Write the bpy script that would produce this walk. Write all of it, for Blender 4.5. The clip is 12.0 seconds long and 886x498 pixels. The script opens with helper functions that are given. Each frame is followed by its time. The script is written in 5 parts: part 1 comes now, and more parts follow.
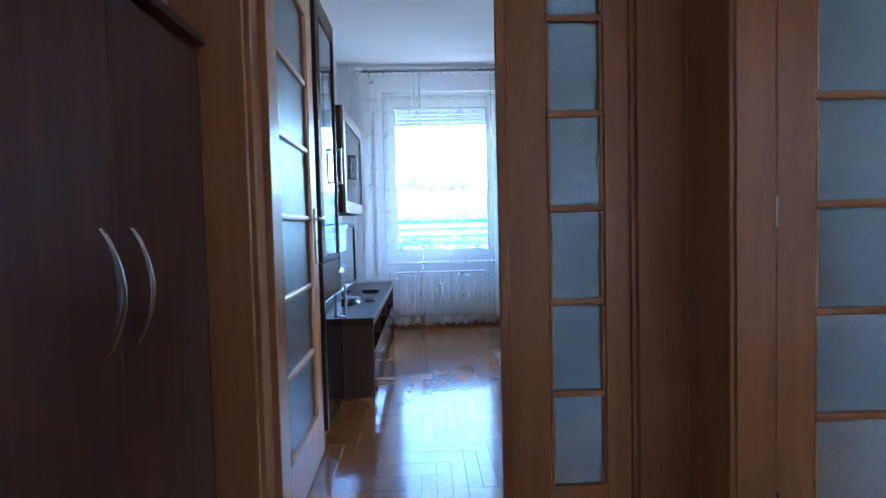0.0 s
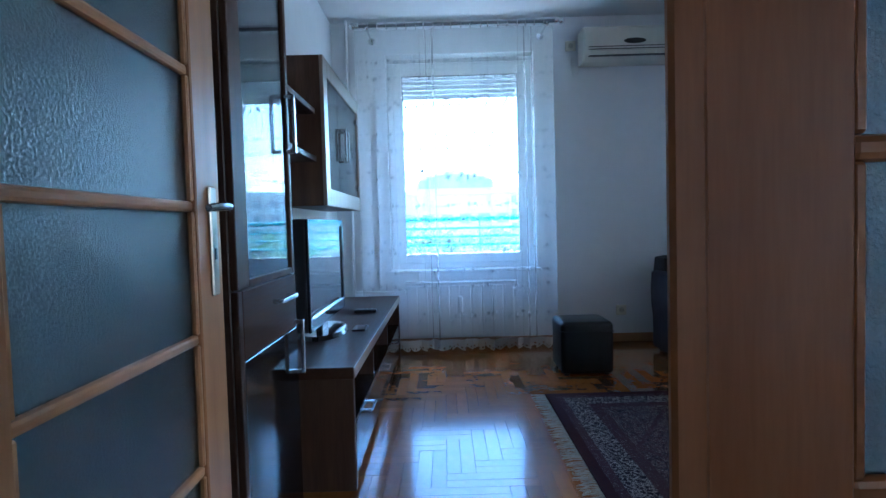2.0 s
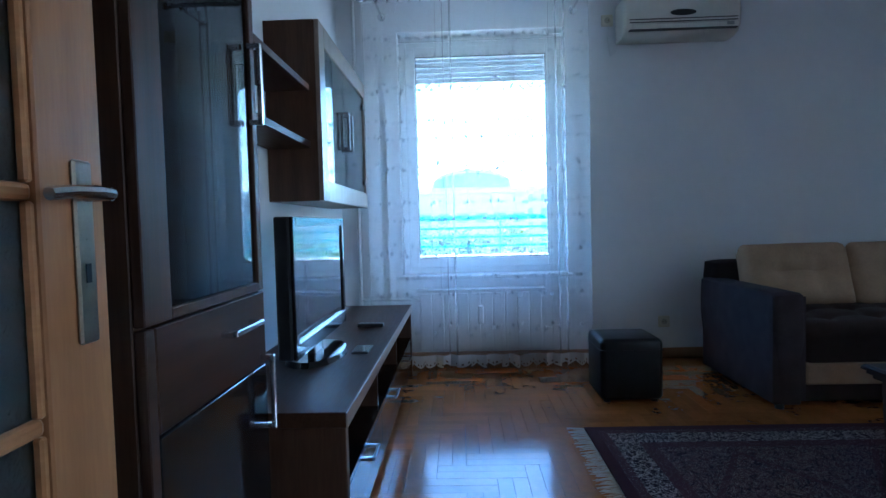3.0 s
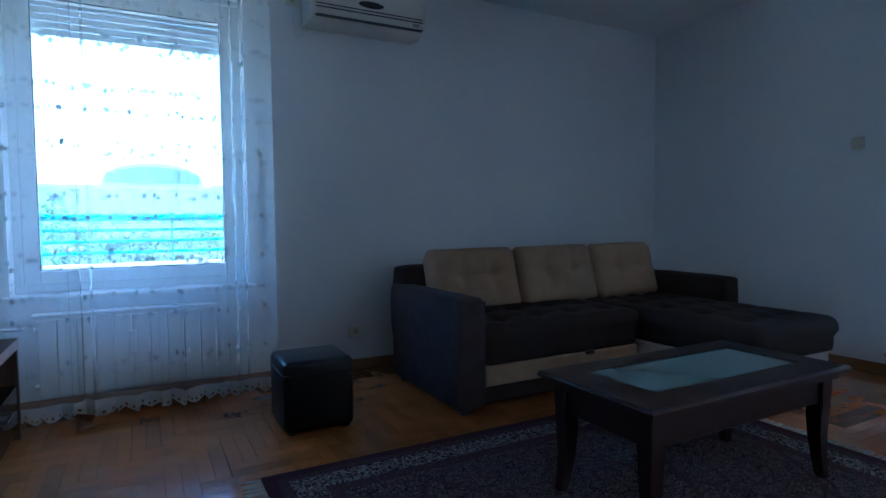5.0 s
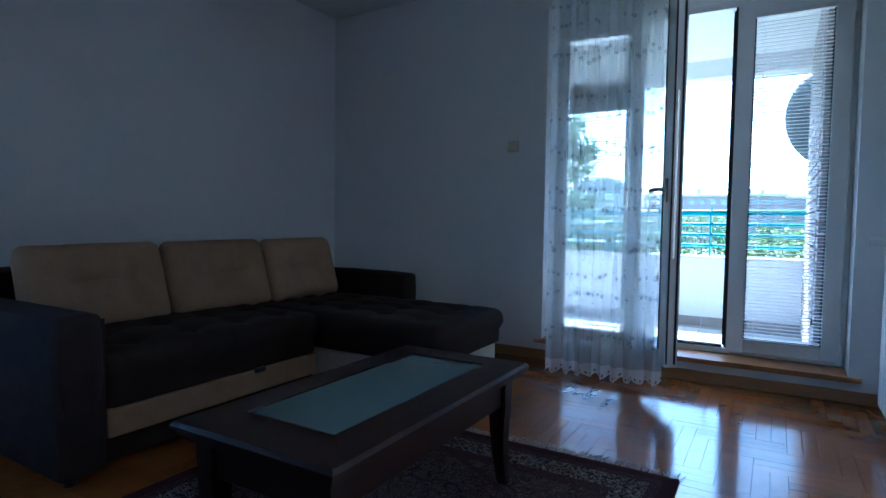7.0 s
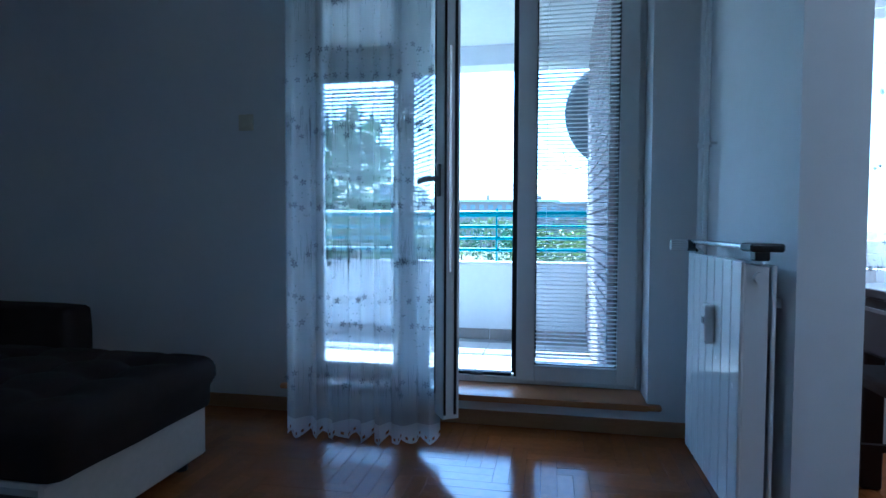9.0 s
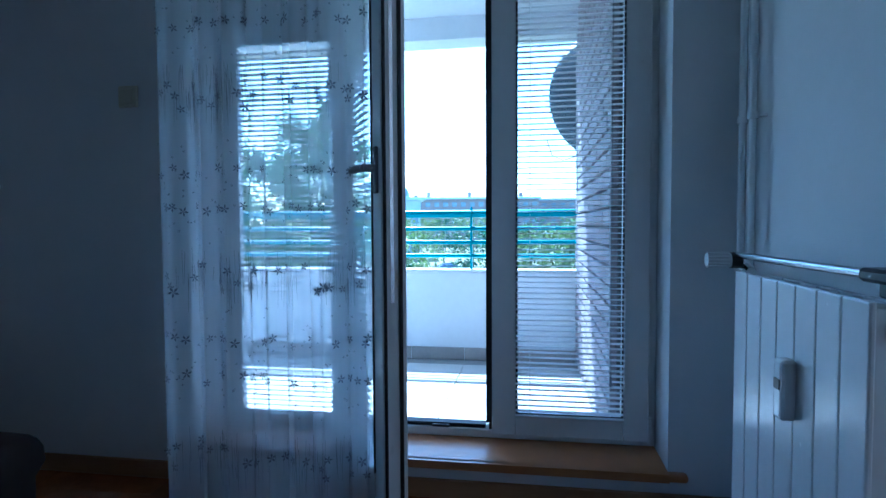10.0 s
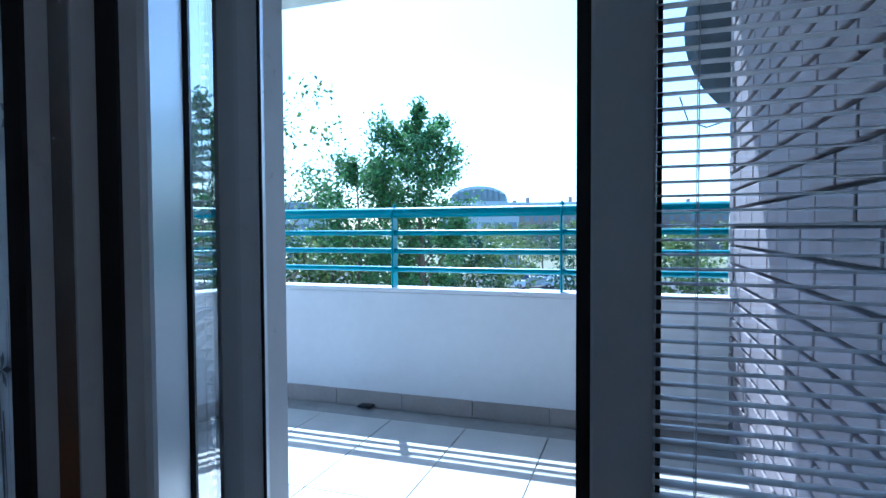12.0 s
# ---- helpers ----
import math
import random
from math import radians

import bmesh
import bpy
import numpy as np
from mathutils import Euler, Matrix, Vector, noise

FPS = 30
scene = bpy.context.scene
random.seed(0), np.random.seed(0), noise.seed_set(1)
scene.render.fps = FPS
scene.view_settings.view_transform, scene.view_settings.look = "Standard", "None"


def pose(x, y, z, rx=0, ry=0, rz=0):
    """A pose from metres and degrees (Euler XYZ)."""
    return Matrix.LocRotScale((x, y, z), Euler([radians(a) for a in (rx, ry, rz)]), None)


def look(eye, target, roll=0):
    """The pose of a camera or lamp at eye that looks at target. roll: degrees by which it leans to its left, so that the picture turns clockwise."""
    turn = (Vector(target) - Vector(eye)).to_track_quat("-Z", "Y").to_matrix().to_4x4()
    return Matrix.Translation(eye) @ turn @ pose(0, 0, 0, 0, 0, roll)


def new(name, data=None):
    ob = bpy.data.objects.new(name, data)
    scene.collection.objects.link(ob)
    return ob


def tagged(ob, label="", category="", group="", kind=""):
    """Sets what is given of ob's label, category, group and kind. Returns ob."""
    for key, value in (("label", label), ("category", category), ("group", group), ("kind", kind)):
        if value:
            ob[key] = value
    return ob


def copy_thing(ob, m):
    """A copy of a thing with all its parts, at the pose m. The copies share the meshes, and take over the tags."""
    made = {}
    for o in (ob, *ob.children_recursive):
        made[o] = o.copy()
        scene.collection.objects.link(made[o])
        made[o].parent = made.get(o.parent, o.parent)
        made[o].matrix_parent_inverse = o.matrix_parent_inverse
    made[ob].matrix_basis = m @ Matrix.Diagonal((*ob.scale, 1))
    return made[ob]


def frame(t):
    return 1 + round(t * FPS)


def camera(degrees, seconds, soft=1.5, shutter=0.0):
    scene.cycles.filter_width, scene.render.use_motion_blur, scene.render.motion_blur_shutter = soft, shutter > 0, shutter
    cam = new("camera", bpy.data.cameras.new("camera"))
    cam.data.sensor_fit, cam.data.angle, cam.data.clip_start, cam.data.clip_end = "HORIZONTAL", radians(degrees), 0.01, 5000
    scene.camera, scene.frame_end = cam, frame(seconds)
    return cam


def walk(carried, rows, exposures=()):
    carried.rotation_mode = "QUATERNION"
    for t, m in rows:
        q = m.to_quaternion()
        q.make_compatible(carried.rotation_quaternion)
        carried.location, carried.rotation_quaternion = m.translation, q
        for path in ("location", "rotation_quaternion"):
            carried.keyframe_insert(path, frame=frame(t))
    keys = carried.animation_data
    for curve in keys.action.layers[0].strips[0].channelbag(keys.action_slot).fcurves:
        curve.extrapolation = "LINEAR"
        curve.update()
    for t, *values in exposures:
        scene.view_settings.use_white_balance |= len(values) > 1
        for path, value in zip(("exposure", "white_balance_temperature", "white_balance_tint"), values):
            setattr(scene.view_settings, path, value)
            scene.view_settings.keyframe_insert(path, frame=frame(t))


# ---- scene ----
cam = camera(76.3, 12.0)
# seconds, eye, target, roll
PATH = [
    (0, (0.235, -0.052, 1.016), (0.3, 1.945, 0.93), -1.4),
    (0.5, (0.266, 0.253, 1.017), (0.314, 2.251, 0.931), -1.6),
    (1, (0.273, 0.562, 1.02), (0.312, 2.56, 0.934), -1.6),
    (1.5, (0.262, 0.867, 1.009), (0.305, 2.865, 0.92), -1.3),
    (2, (0.279, 1.168, 1.003), (0.271, 3.166, 0.917), -1.6),
    (2.5, (0.267, 1.46, 0.996), (0.203, 3.457, 0.91), -1.5),
    (2.7, (0.258, 1.562, 1.004), (0.193, 3.559, 0.917), -1.5),
    (4.5, (0.349, 2.072, 1.005), (0.805, 4.017, 0.917), -0.8),
    (5, (0.452, 2.146, 1.005), (1.392, 3.908, 0.907), -0.6),
    (5.5, (0.502, 2.253, 0.994), (1.718, 3.838, 0.889), -0.3),
    (6, (0.629, 2.347, 0.976), (2.007, 3.793, 0.877), 0.0),
    (6.5, (0.747, 2.426, 0.972), (2.3, 3.682, 0.87), 0.2),
    (7, (0.879, 2.517, 0.963), (2.6, 3.531, 0.86), 0.8),
    (7.5, (1.034, 2.562, 0.942), (2.914, 3.24, 0.855), 0.9),
    (7.7, (1.119, 2.561, 0.933), (3.025, 3.162, 0.853), 0.8),
    (9.3, (2.138, 2.601, 0.974), (4.107, 2.945, 0.889), 0.0),
    (9.5, (2.291, 2.603, 0.988), (4.262, 2.928, 0.9), -0.2),
    (10, (2.619, 2.607, 0.99), (4.592, 2.919, 0.902), -0.3),
    (10.5, (2.998, 2.61, 1.003), (4.973, 2.914, 0.921), -0.0),
    (11, (3.344, 2.618, 1.02), (5.306, 2.995, 0.929), -0.3),
    (11.5, (3.668, 2.648, 1.0), (5.592, 3.185, 0.915), -0.6),
    (12, (3.913, 2.694, 0.968), (5.803, 3.345, 0.902), -0.3),
]
EXPOSURES = [(0.0, 4.6, 4600, 2), (1.5, 4.3, 4350, -4), (2.5, 4.05, 4450, -3), (4.5, 3.7, 4200, -4), (5.5, 3.5, 4350, -4), (6.5, 3.45, 4500, -2), (7.5, 3.1, 4400, -3), (9.5, 2.65, 4050, -4), (10.5, 2.35, 3950, -4), (11.0, 2.15, 4000, -3), (11.5, 1.8, 4200, -1), (12.0, 1.6, 4450, 1)]
walk(cam, [(t, look(e, g, r)) for t, e, g, r in PATH], EXPOSURES)

# ---- light ----
world = bpy.data.worlds.new("sky")
scene.world = world
world.use_nodes = True
wn = world.node_tree.nodes
sky = wn.new("ShaderNodeTexSky")
sky.sky_type = "NISHITA"
sky.sun_disc = False
SUN_EL, SUN_AZ = 54.0, 63.0  # degrees; azimuth clockwise from +y
sky.sun_elevation, sky.sun_rotation = radians(SUN_EL), radians(SUN_AZ)
world.node_tree.links.new(sky.outputs[0], wn["Background"].inputs[0])
wn["Background"].inputs[1].default_value = 0.12
sun = new("sun", bpy.data.lights.new("sun", "SUN"))
sun.data.energy, sun.data.angle, sun.data.color = 4.0, radians(0.53), (1.0, 0.95, 0.88)
sd = Vector((math.sin(radians(SUN_AZ)) * math.cos(radians(SUN_EL)), math.cos(radians(SUN_AZ)) * math.cos(radians(SUN_EL)), math.sin(radians(SUN_EL))))
sun.matrix_world = look(sd * 30, (0, 0, 0))

# daylight in the opening of the dining window
day = new("dining_window_daylight", bpy.data.lights.new("dining_window_daylight", "AREA"))
day.data.shape, day.data.size, day.data.size_y, day.data.energy = "RECTANGLE", 1.75, 1.5, 4.8
day.data.color = (1.0, 0.84, 0.74)
day.matrix_world = look((4.66, 0.525, 1.6), (0.0, 0.525, 1.6))


# ---- materials ----
def mat(name, color, rough=0.6, metal=0.0, var=0.15, scale=6.0, bump=0.0, bump_scale=60.0, stretch=(1, 1, 1), coat=0.0, alt=None, spec=0.5, per_object=0.0):
    m = bpy.data.materials.new(name)
    m.use_nodes = True
    nt = m.node_tree
    n, li = nt.nodes, nt.links
    b = n["Principled BSDF"]
    b.inputs["Roughness"].default_value = rough
    b.inputs["Metallic"].default_value = metal
    b.inputs["Coat Weight"].default_value = coat
    b.inputs["Coat Roughness"].default_value = 0.08
    b.inputs["Specular IOR Level"].default_value = spec
    tc, mp = n.new("ShaderNodeTexCoord"), n.new("ShaderNodeMapping")
    mp.inputs["Scale"].default_value = stretch
    li.new(tc.outputs["Object"], mp.inputs[0])
    n1, n2 = n.new("ShaderNodeTexNoise"), n.new("ShaderNodeTexNoise")
    n1.inputs["Scale"].default_value, n1.inputs["Detail"].default_value = scale, 6
    n2.inputs["Scale"].default_value, n2.inputs["Detail"].default_value = scale * 7.3, 3
    li.new(mp.outputs[0], n1.inputs["Vector"])
    li.new(mp.outputs[0], n2.inputs["Vector"])
    mixf = n.new("ShaderNodeMath")
    mixf.operation = "MULTIPLY_ADD"
    li.new(n1.outputs["Fac"], mixf.inputs[0])
    mixf.inputs[1].default_value = 0.65
    half = n.new("ShaderNodeMath")
    half.operation = "MULTIPLY"
    half.inputs[1].default_value = 0.35
    li.new(n2.outputs["Fac"], half.inputs[0])
    li.new(half.outputs[0], mixf.inputs[2])
    ramp = n.new("ShaderNodeValToRGB")
    lo = alt if alt else tuple(c * (1 - var) for c in color)
    hi = color if alt else tuple(min(1, c * (1 + var)) for c in color)
    ramp.color_ramp.elements[0].position, ramp.color_ramp.elements[1].position = 0.34, 0.66
    ramp.color_ramp.elements[0].color, ramp.color_ramp.elements[1].color = (*lo, 1), (*hi, 1)
    li.new(mixf.outputs[0], ramp.inputs[0])
    out = ramp.outputs[0]
    if per_object:
        oi, hsv = n.new("ShaderNodeObjectInfo"), n.new("ShaderNodeHueSaturation")
        geo = n.new("ShaderNodeNewGeometry")
        ad, mr = n.new("ShaderNodeMath"), n.new("ShaderNodeMapRange")
        fr = n.new("ShaderNodeMath")
        fr.operation = "FRACT"
        li.new(oi.outputs["Random"], ad.inputs[0])
        li.new(geo.outputs["Random Per Island"], ad.inputs[1])
        li.new(ad.outputs[0], fr.inputs[0])
        li.new(fr.outputs[0], mr.inputs[0])
        mr.inputs[3].default_value, mr.inputs[4].default_value = 1 - per_object, 1 + per_object
        li.new(mr.outputs[0], hsv.inputs["Value"])
        li.new(out, hsv.inputs["Color"])
        out = hsv.outputs[0]
    li.new(out, b.inputs["Base Color"])
    rr = n.new("ShaderNodeMapRange")
    rr.inputs[3].default_value, rr.inputs[4].default_value = max(0.02, rough * 0.8), min(1, rough * 1.2)
    li.new(n2.outputs["Fac"], rr.inputs[0])
    li.new(rr.outputs[0], b.inputs["Roughness"])
    if bump:
        nb, bp = n.new("ShaderNodeTexNoise"), n.new("ShaderNodeBump")
        nb.inputs["Scale"].default_value, nb.inputs["Detail"].default_value = bump_scale, 4
        bp.inputs["Strength"].default_value, bp.inputs["Distance"].default_value = bump, 0.004
        li.new(mp.outputs[0], nb.inputs["Vector"])
        li.new(nb.outputs["Fac"], bp.inputs["Height"])
        li.new(bp.outputs[0], b.inputs["Normal"])
    return m


def glass_mat(name, rough=0.0, tint=(1, 1, 1), clear=0.0, bump=0.0, bump_scale=90):
    m = bpy.data.materials.new(name)
    m.use_nodes = True
    n, li = m.node_tree.nodes, m.node_tree.links
    n.remove(n["Principled BSDF"])
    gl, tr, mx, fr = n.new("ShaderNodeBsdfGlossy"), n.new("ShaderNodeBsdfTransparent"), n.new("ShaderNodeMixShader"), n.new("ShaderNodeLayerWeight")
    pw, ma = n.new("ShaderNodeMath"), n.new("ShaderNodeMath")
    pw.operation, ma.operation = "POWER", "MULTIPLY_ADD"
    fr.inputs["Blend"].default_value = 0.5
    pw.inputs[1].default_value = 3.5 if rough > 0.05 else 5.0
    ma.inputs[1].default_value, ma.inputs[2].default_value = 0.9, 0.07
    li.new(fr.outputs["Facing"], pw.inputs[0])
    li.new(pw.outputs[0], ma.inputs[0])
    gl.inputs["Roughness"].default_value = max(rough, 0.01)
    tr.inputs[0].default_value = (*tint, 1)
    base = tr
    if rough > 0.05:
        rf = n.new("ShaderNodeBsdfTranslucent")
        rf.inputs[0].default_value = (*tint, 1)
        m2 = n.new("ShaderNodeMixShader")
        m2.inputs[0].default_value = 1 - clear
        bl = n.new("ShaderNodeBsdfRefraction")
        bl.inputs["Color"].default_value = (*tint, 1)
        bl.inputs["Roughness"].default_value, bl.inputs["IOR"].default_value = 0.16, 1.12
        li.new(bl.outputs[0], m2.inputs[1])
        li.new(rf.outputs[0], m2.inputs[2])
        base = m2
        nb, bp, tc = n.new("ShaderNodeTexNoise"), n.new("ShaderNodeBump"), n.new("ShaderNodeTexCoord")
        nb.inputs["Scale"].default_value = bump_scale
        bp.inputs["Strength"].default_value, bp.inputs["Distance"].default_value = bump, 0.003
        li.new(tc.outputs["Object"], nb.inputs["Vector"])
        li.new(nb.outputs["Fac"], bp.inputs["Height"])
        li.new(bp.outputs[0], gl.inputs["Normal"])
        li.new(bp.outputs[0], rf.inputs["Normal"])
        li.new(bp.outputs[0], bl.inputs["Normal"])
        li.new(bp.outputs[0], fr.inputs["Normal"])
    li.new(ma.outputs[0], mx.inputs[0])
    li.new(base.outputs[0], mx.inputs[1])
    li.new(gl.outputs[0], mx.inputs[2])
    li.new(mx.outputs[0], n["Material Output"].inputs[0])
    return m


WHITE_WALL = mat("white wall paint", (0.74, 0.75, 0.77), 0.85, var=0.03, scale=2.0, bump=0.12, bump_scale=120)
WHITE_CEIL = mat("white ceiling paint", (0.78, 0.79, 0.80), 0.9, var=0.02, scale=2.0, bump=0.08, bump_scale=120)
PVC = mat("white pvc", (0.78, 0.79, 0.80), 0.3, var=0.03, scale=3.0)
GASKET = mat("black rubber gasket", (0.015, 0.015, 0.017), 0.6, var=0.3, scale=30)
OAK = mat("oak parquet", (0.27, 0.098, 0.024), 0.145, var=0.2, scale=5.0, stretch=(1, 1, 1), coat=0.2, per_object=0.14, bump=0.025, bump_scale=25)
BEECH = mat("orange beech veneer", (0.45, 0.215, 0.085), 0.38, alt=(0.34, 0.15, 0.056), scale=9, stretch=(3, 3, 0.25), bump=0.04, bump_scale=40, coat=0.15)
BEECH_H = mat("orange beech bead", (0.48, 0.235, 0.09), 0.36, alt=(0.37, 0.17, 0.065), scale=9, stretch=(0.3, 0.3, 3), coat=0.2)
BASE_WOOD = mat("brown baseboard wood", (0.34, 0.19, 0.09), 0.4, alt=(0.26, 0.14, 0.06), scale=9, stretch=(0.4, 0.4, 3), coat=0.1)
WALNUT = mat("dark walnut laminate", (0.085, 0.043, 0.025), 0.46, alt=(0.042, 0.021, 0.013), spec=0.25, scale=7, stretch=(3, 3, 0.2), bump=0.05, bump_scale=60)
WALNUT_H = mat("dark walnut laminate across", (0.065, 0.030, 0.016), 0.44, alt=(0.035, 0.016, 0.010), spec=0.12, scale=7, stretch=(3, 0.2, 3), bump=0.04, bump_scale=60)
WENGE = mat("wardrobe dark laminate", (0.14, 0.06, 0.038), 0.45, alt=(0.075, 0.032, 0.021), scale=8, stretch=(3, 3, 0.18), bump=0.06, bump_scale=60)
BLACK_GLOSS = mat("black gloss lacquer", (0.009, 0.009, 0.010), 0.1, var=0.2, scale=3, coat=0.15, spec=0.35)
MAHOG = mat("dark mahogany stain", (0.024, 0.011, 0.0085), 0.36, spec=0.16, var=0.14, scale=6, stretch=(0.5, 2, 2), coat=0.05)
CHROME = mat("brushed steel", (0.62, 0.63, 0.65), 0.25, metal=1.0, var=0.08, scale=30)
BRASS = mat("bronzed door furniture", (0.42, 0.36, 0.28), 0.3, metal=1.0, var=0.1, scale=30)
SOFA_DARK = mat("dark grey brown microfibre", (0.032, 0.021, 0.018), 0.9, spec=0.2, var=0.2, scale=8, bump=0.25, bump_scale=300)
SOFA_GREY = mat("slate grey chenille", (0.042, 0.031, 0.032), 0.92, spec=0.2, var=0.2, scale=12, bump=0.3, bump_scale=250)
SOFA_BEIGE = mat("beige chenille", (0.33, 0.22, 0.13), 0.92, var=0.12, scale=10, bump=0.3, bump_scale=250)
LEATHER = mat("black leatherette", (0.008, 0.008, 0.009), 0.42, spec=0.3, var=0.3, scale=20, bump=0.15, bump_scale=180)
BLACK_PLASTIC = mat("black plastic", (0.015, 0.015, 0.017), 0.35, var=0.2, scale=12)
ENAMEL = mat("white radiator enamel", (0.76, 0.77, 0.78), 0.25, var=0.02, scale=4, coat=0.2)
IVORY = mat("ivory plastic", (0.66, 0.62, 0.50), 0.4, var=0.04, scale=10)
SCREEN = mat("television screen", (0.008, 0.009, 0.012), 0.06, var=0.1, scale=3, coat=0.5)
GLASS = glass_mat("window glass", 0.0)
DARK_GLASS = glass_mat("smoked cabinet glass", 0.0, (0.55, 0.58, 0.6))
FROST = glass_mat("textured door glass", 0.25, (0.70, 0.77, 0.80), clear=0.72, bump=0.8, bump_scale=190)
TABLE_GLASS = mat("frosted table glass", (0.11, 0.18, 0.185), 0.15, var=0.04, scale=4, coat=0.3)


# ---- mesh helpers ----
ORG = {}


def thing(name, loc, label, category, group="", kind="", turn=0.0):
    ob = new(name)
    ob.matrix_basis = pose(*loc, 0, 0, turn)
    ob.empty_display_size = 0.05
    ORG[ob.name] = Vector(loc)
    return tagged(ob, label, category, group, kind)


def part(name, bm, material, parent=None, label="", local=False, smooth=False):
    me = bpy.data.meshes.new(name)
    if parent is not None and not local:
        bmesh.ops.translate(bm, verts=bm.verts, vec=-ORG[parent.name])
    bmesh.ops.recalc_face_normals(bm, faces=bm.faces)
    if smooth:
        for f in bm.faces:
            f.smooth = True
    bm.to_mesh(me)
    bm.free()
    for mm in material if isinstance(material, (list, tuple)) else [material]:
        me.materials.append(mm)
    ob = new(name, me)
    if parent is not None:
        ob.parent = parent
        ORG[ob.name] = ORG[parent.name]
    else:
        ORG[ob.name] = Vector((0, 0, 0))
    if smooth:
        me.set_sharp_from_angle(angle=radians(40))
    return tagged(ob, label)


def setting(name, bm, material, label, category):
    return tagged(part(name, bm, material), label, category, "", "structure")


def box(x0, x1, y0, y1, z0, z1, bevel=0.0, bm=None, seg=1):
    bm = bm or bmesh.new()
    r = bmesh.ops.create_cube(bm, size=1.0)
    vs = r["verts"]
    for v in vs:
        v.co = Vector((x0 if v.co.x < 0 else x1, y0 if v.co.y < 0 else y1, z0 if v.co.z < 0 else z1))
    if bevel > 0:
        es = list({e for v in vs for e in v.link_edges})
        bmesh.ops.bevel(bm, geom=es, offset=bevel, segments=seg, profile=0.5, affect="EDGES")
    return bm


def rod(p0, p1, r, seg=12, bm=None, r2=None):
    bm = bm or bmesh.new()
    p0, p1 = Vector(p0), Vector(p1)
    d = p1 - p0
    m = Matrix.Translation((p0 + p1) / 2) @ d.to_track_quat("Z", "Y").to_matrix().to_4x4()
    bmesh.ops.create_cone(bm, cap_ends=True, segments=seg, radius1=r, radius2=r if r2 is None else r2, depth=d.length, matrix=m)
    return bm


def ball(c, r, bm=None, sx=1, sy=1, sz=1, seg=12):
    bm = bm or bmesh.new()
    bmesh.ops.create_uvsphere(bm, u_segments=seg, v_segments=max(6, seg // 2), radius=r, matrix=Matrix.Translation(c) @ Matrix.Diagonal((sx, sy, sz, 1)))
    return bm


def tube(points, r, seg=8, bm=None):
    bm = bm or bmesh.new()
    rings = []
    pts = [Vector(p) for p in points]
    for i, p in enumerate(pts):
        d = (pts[min(i + 1, len(pts) - 1)] - pts[max(i - 1, 0)]).normalized()
        q = d.to_track_quat("Z", "Y")
        rings.append([bm.verts.new(p + q @ Vector((r * math.cos(a), r * math.sin(a), 0))) for a in [2 * math.pi * k / seg for k in range(seg)]])
    for a, b in zip(rings, rings[1:]):
        for k in range(seg):
            bm.faces.new((a[k], a[(k + 1) % seg], b[(k + 1) % seg], b[k]))
    bm.faces.new(rings[0])
    bm.faces.new(rings[-1])
    return bm


def wall_with_holes(axis, c0, c1, a0, a1, z0, z1, holes):
    """A wall between c0 and c1 on its axis, from a0 to a1 along it; holes: (from, to, bottom, top)."""
    bm = bmesh.new()
    cuts = sorted({a0, a1, *[h[0] for h in holes], *[h[1] for h in holes]})
    for u0, u1 in zip(cuts, cuts[1:]):
        zs = [(z0, z1)]
        for h in holes:
            if h[0] <= u0 + 1e-6 and h[1] >= u1 - 1e-6:
                zs = [s for lo, hi in zs for s in ((lo, min(hi, h[2])), (max(lo, h[3]), hi)) if s[1] - s[0] > 1e-4]
        for lo, hi in zs:
            box(*((c0, c1, u0, u1) if axis == "x" else (u0, u1, c0, c1)), lo, hi, bm=bm)
    return bm

# ---- shell ----
XW, XE, YN, YD, H = -0.60, 4.60, 5.80, 1.66, 2.65
HALL_Y0, DIN_Y0 = -1.6, -1.9
setting("floor", box(-0.75, 5.0, -2.1, 6.13, -0.25, -0.022), mat("screed", (0.3, 0.28, 0.25), 0.9), "bare screed under the parquet", "floor")
setting("ceiling", box(-0.75, 5.0, -2.1, 6.13, H, H + 0.2), WHITE_CEIL, "plain white painted ceiling", "ceiling")
setting("wall_west", box(XW - 0.15, XW, -2.1, 6.13, -0.02, H), WHITE_WALL, "white painted wall behind the cabinets", "wall")
WX0, WX1, WZ0, WZ1 = -0.168, 1.034, 0.633, 2.386
setting("wall_north", wall_with_holes("y", YN, YN + 0.33, XW, XE, -0.02, H, [(WX0, WX1, WZ0, WZ1)]), WHITE_WALL, "white painted window wall", "wall")
DY0, DY1, DZ0, DZ1 = 2.15, 3.90, 0.12, 2.42
KY0, KY1, KZ0, KZ1 = -0.4, 1.45, 0.78, 2.42
setting("wall_east", wall_with_holes("x", XE, XE + 0.33, -2.1, 6.13, -0.02, H, [(DY0, DY1, DZ0, DZ1), (KY0, KY1, KZ0, KZ1)]), WHITE_WALL, "white painted balcony wall", "wall")
setting("wall_stub", box(3.62, XE, 1.755, 1.925, -0.02, H), WHITE_WALL, "white stub wall carrying a radiator", "wall")
OX0, OX1 = -0.27, 0.87
setting("wall_door", wall_with_holes("y", 1.60, YD + 0.06, XW, 1.30, -0.02, H, [(OX0, OX1, -0.02, 2.10)]), WHITE_WALL, "white wall round the double door", "wall")
setting("wall_south", box(XW, XE, -2.1, -1.95, -0.02, H), WHITE_WALL, "plain white end wall", "wall")
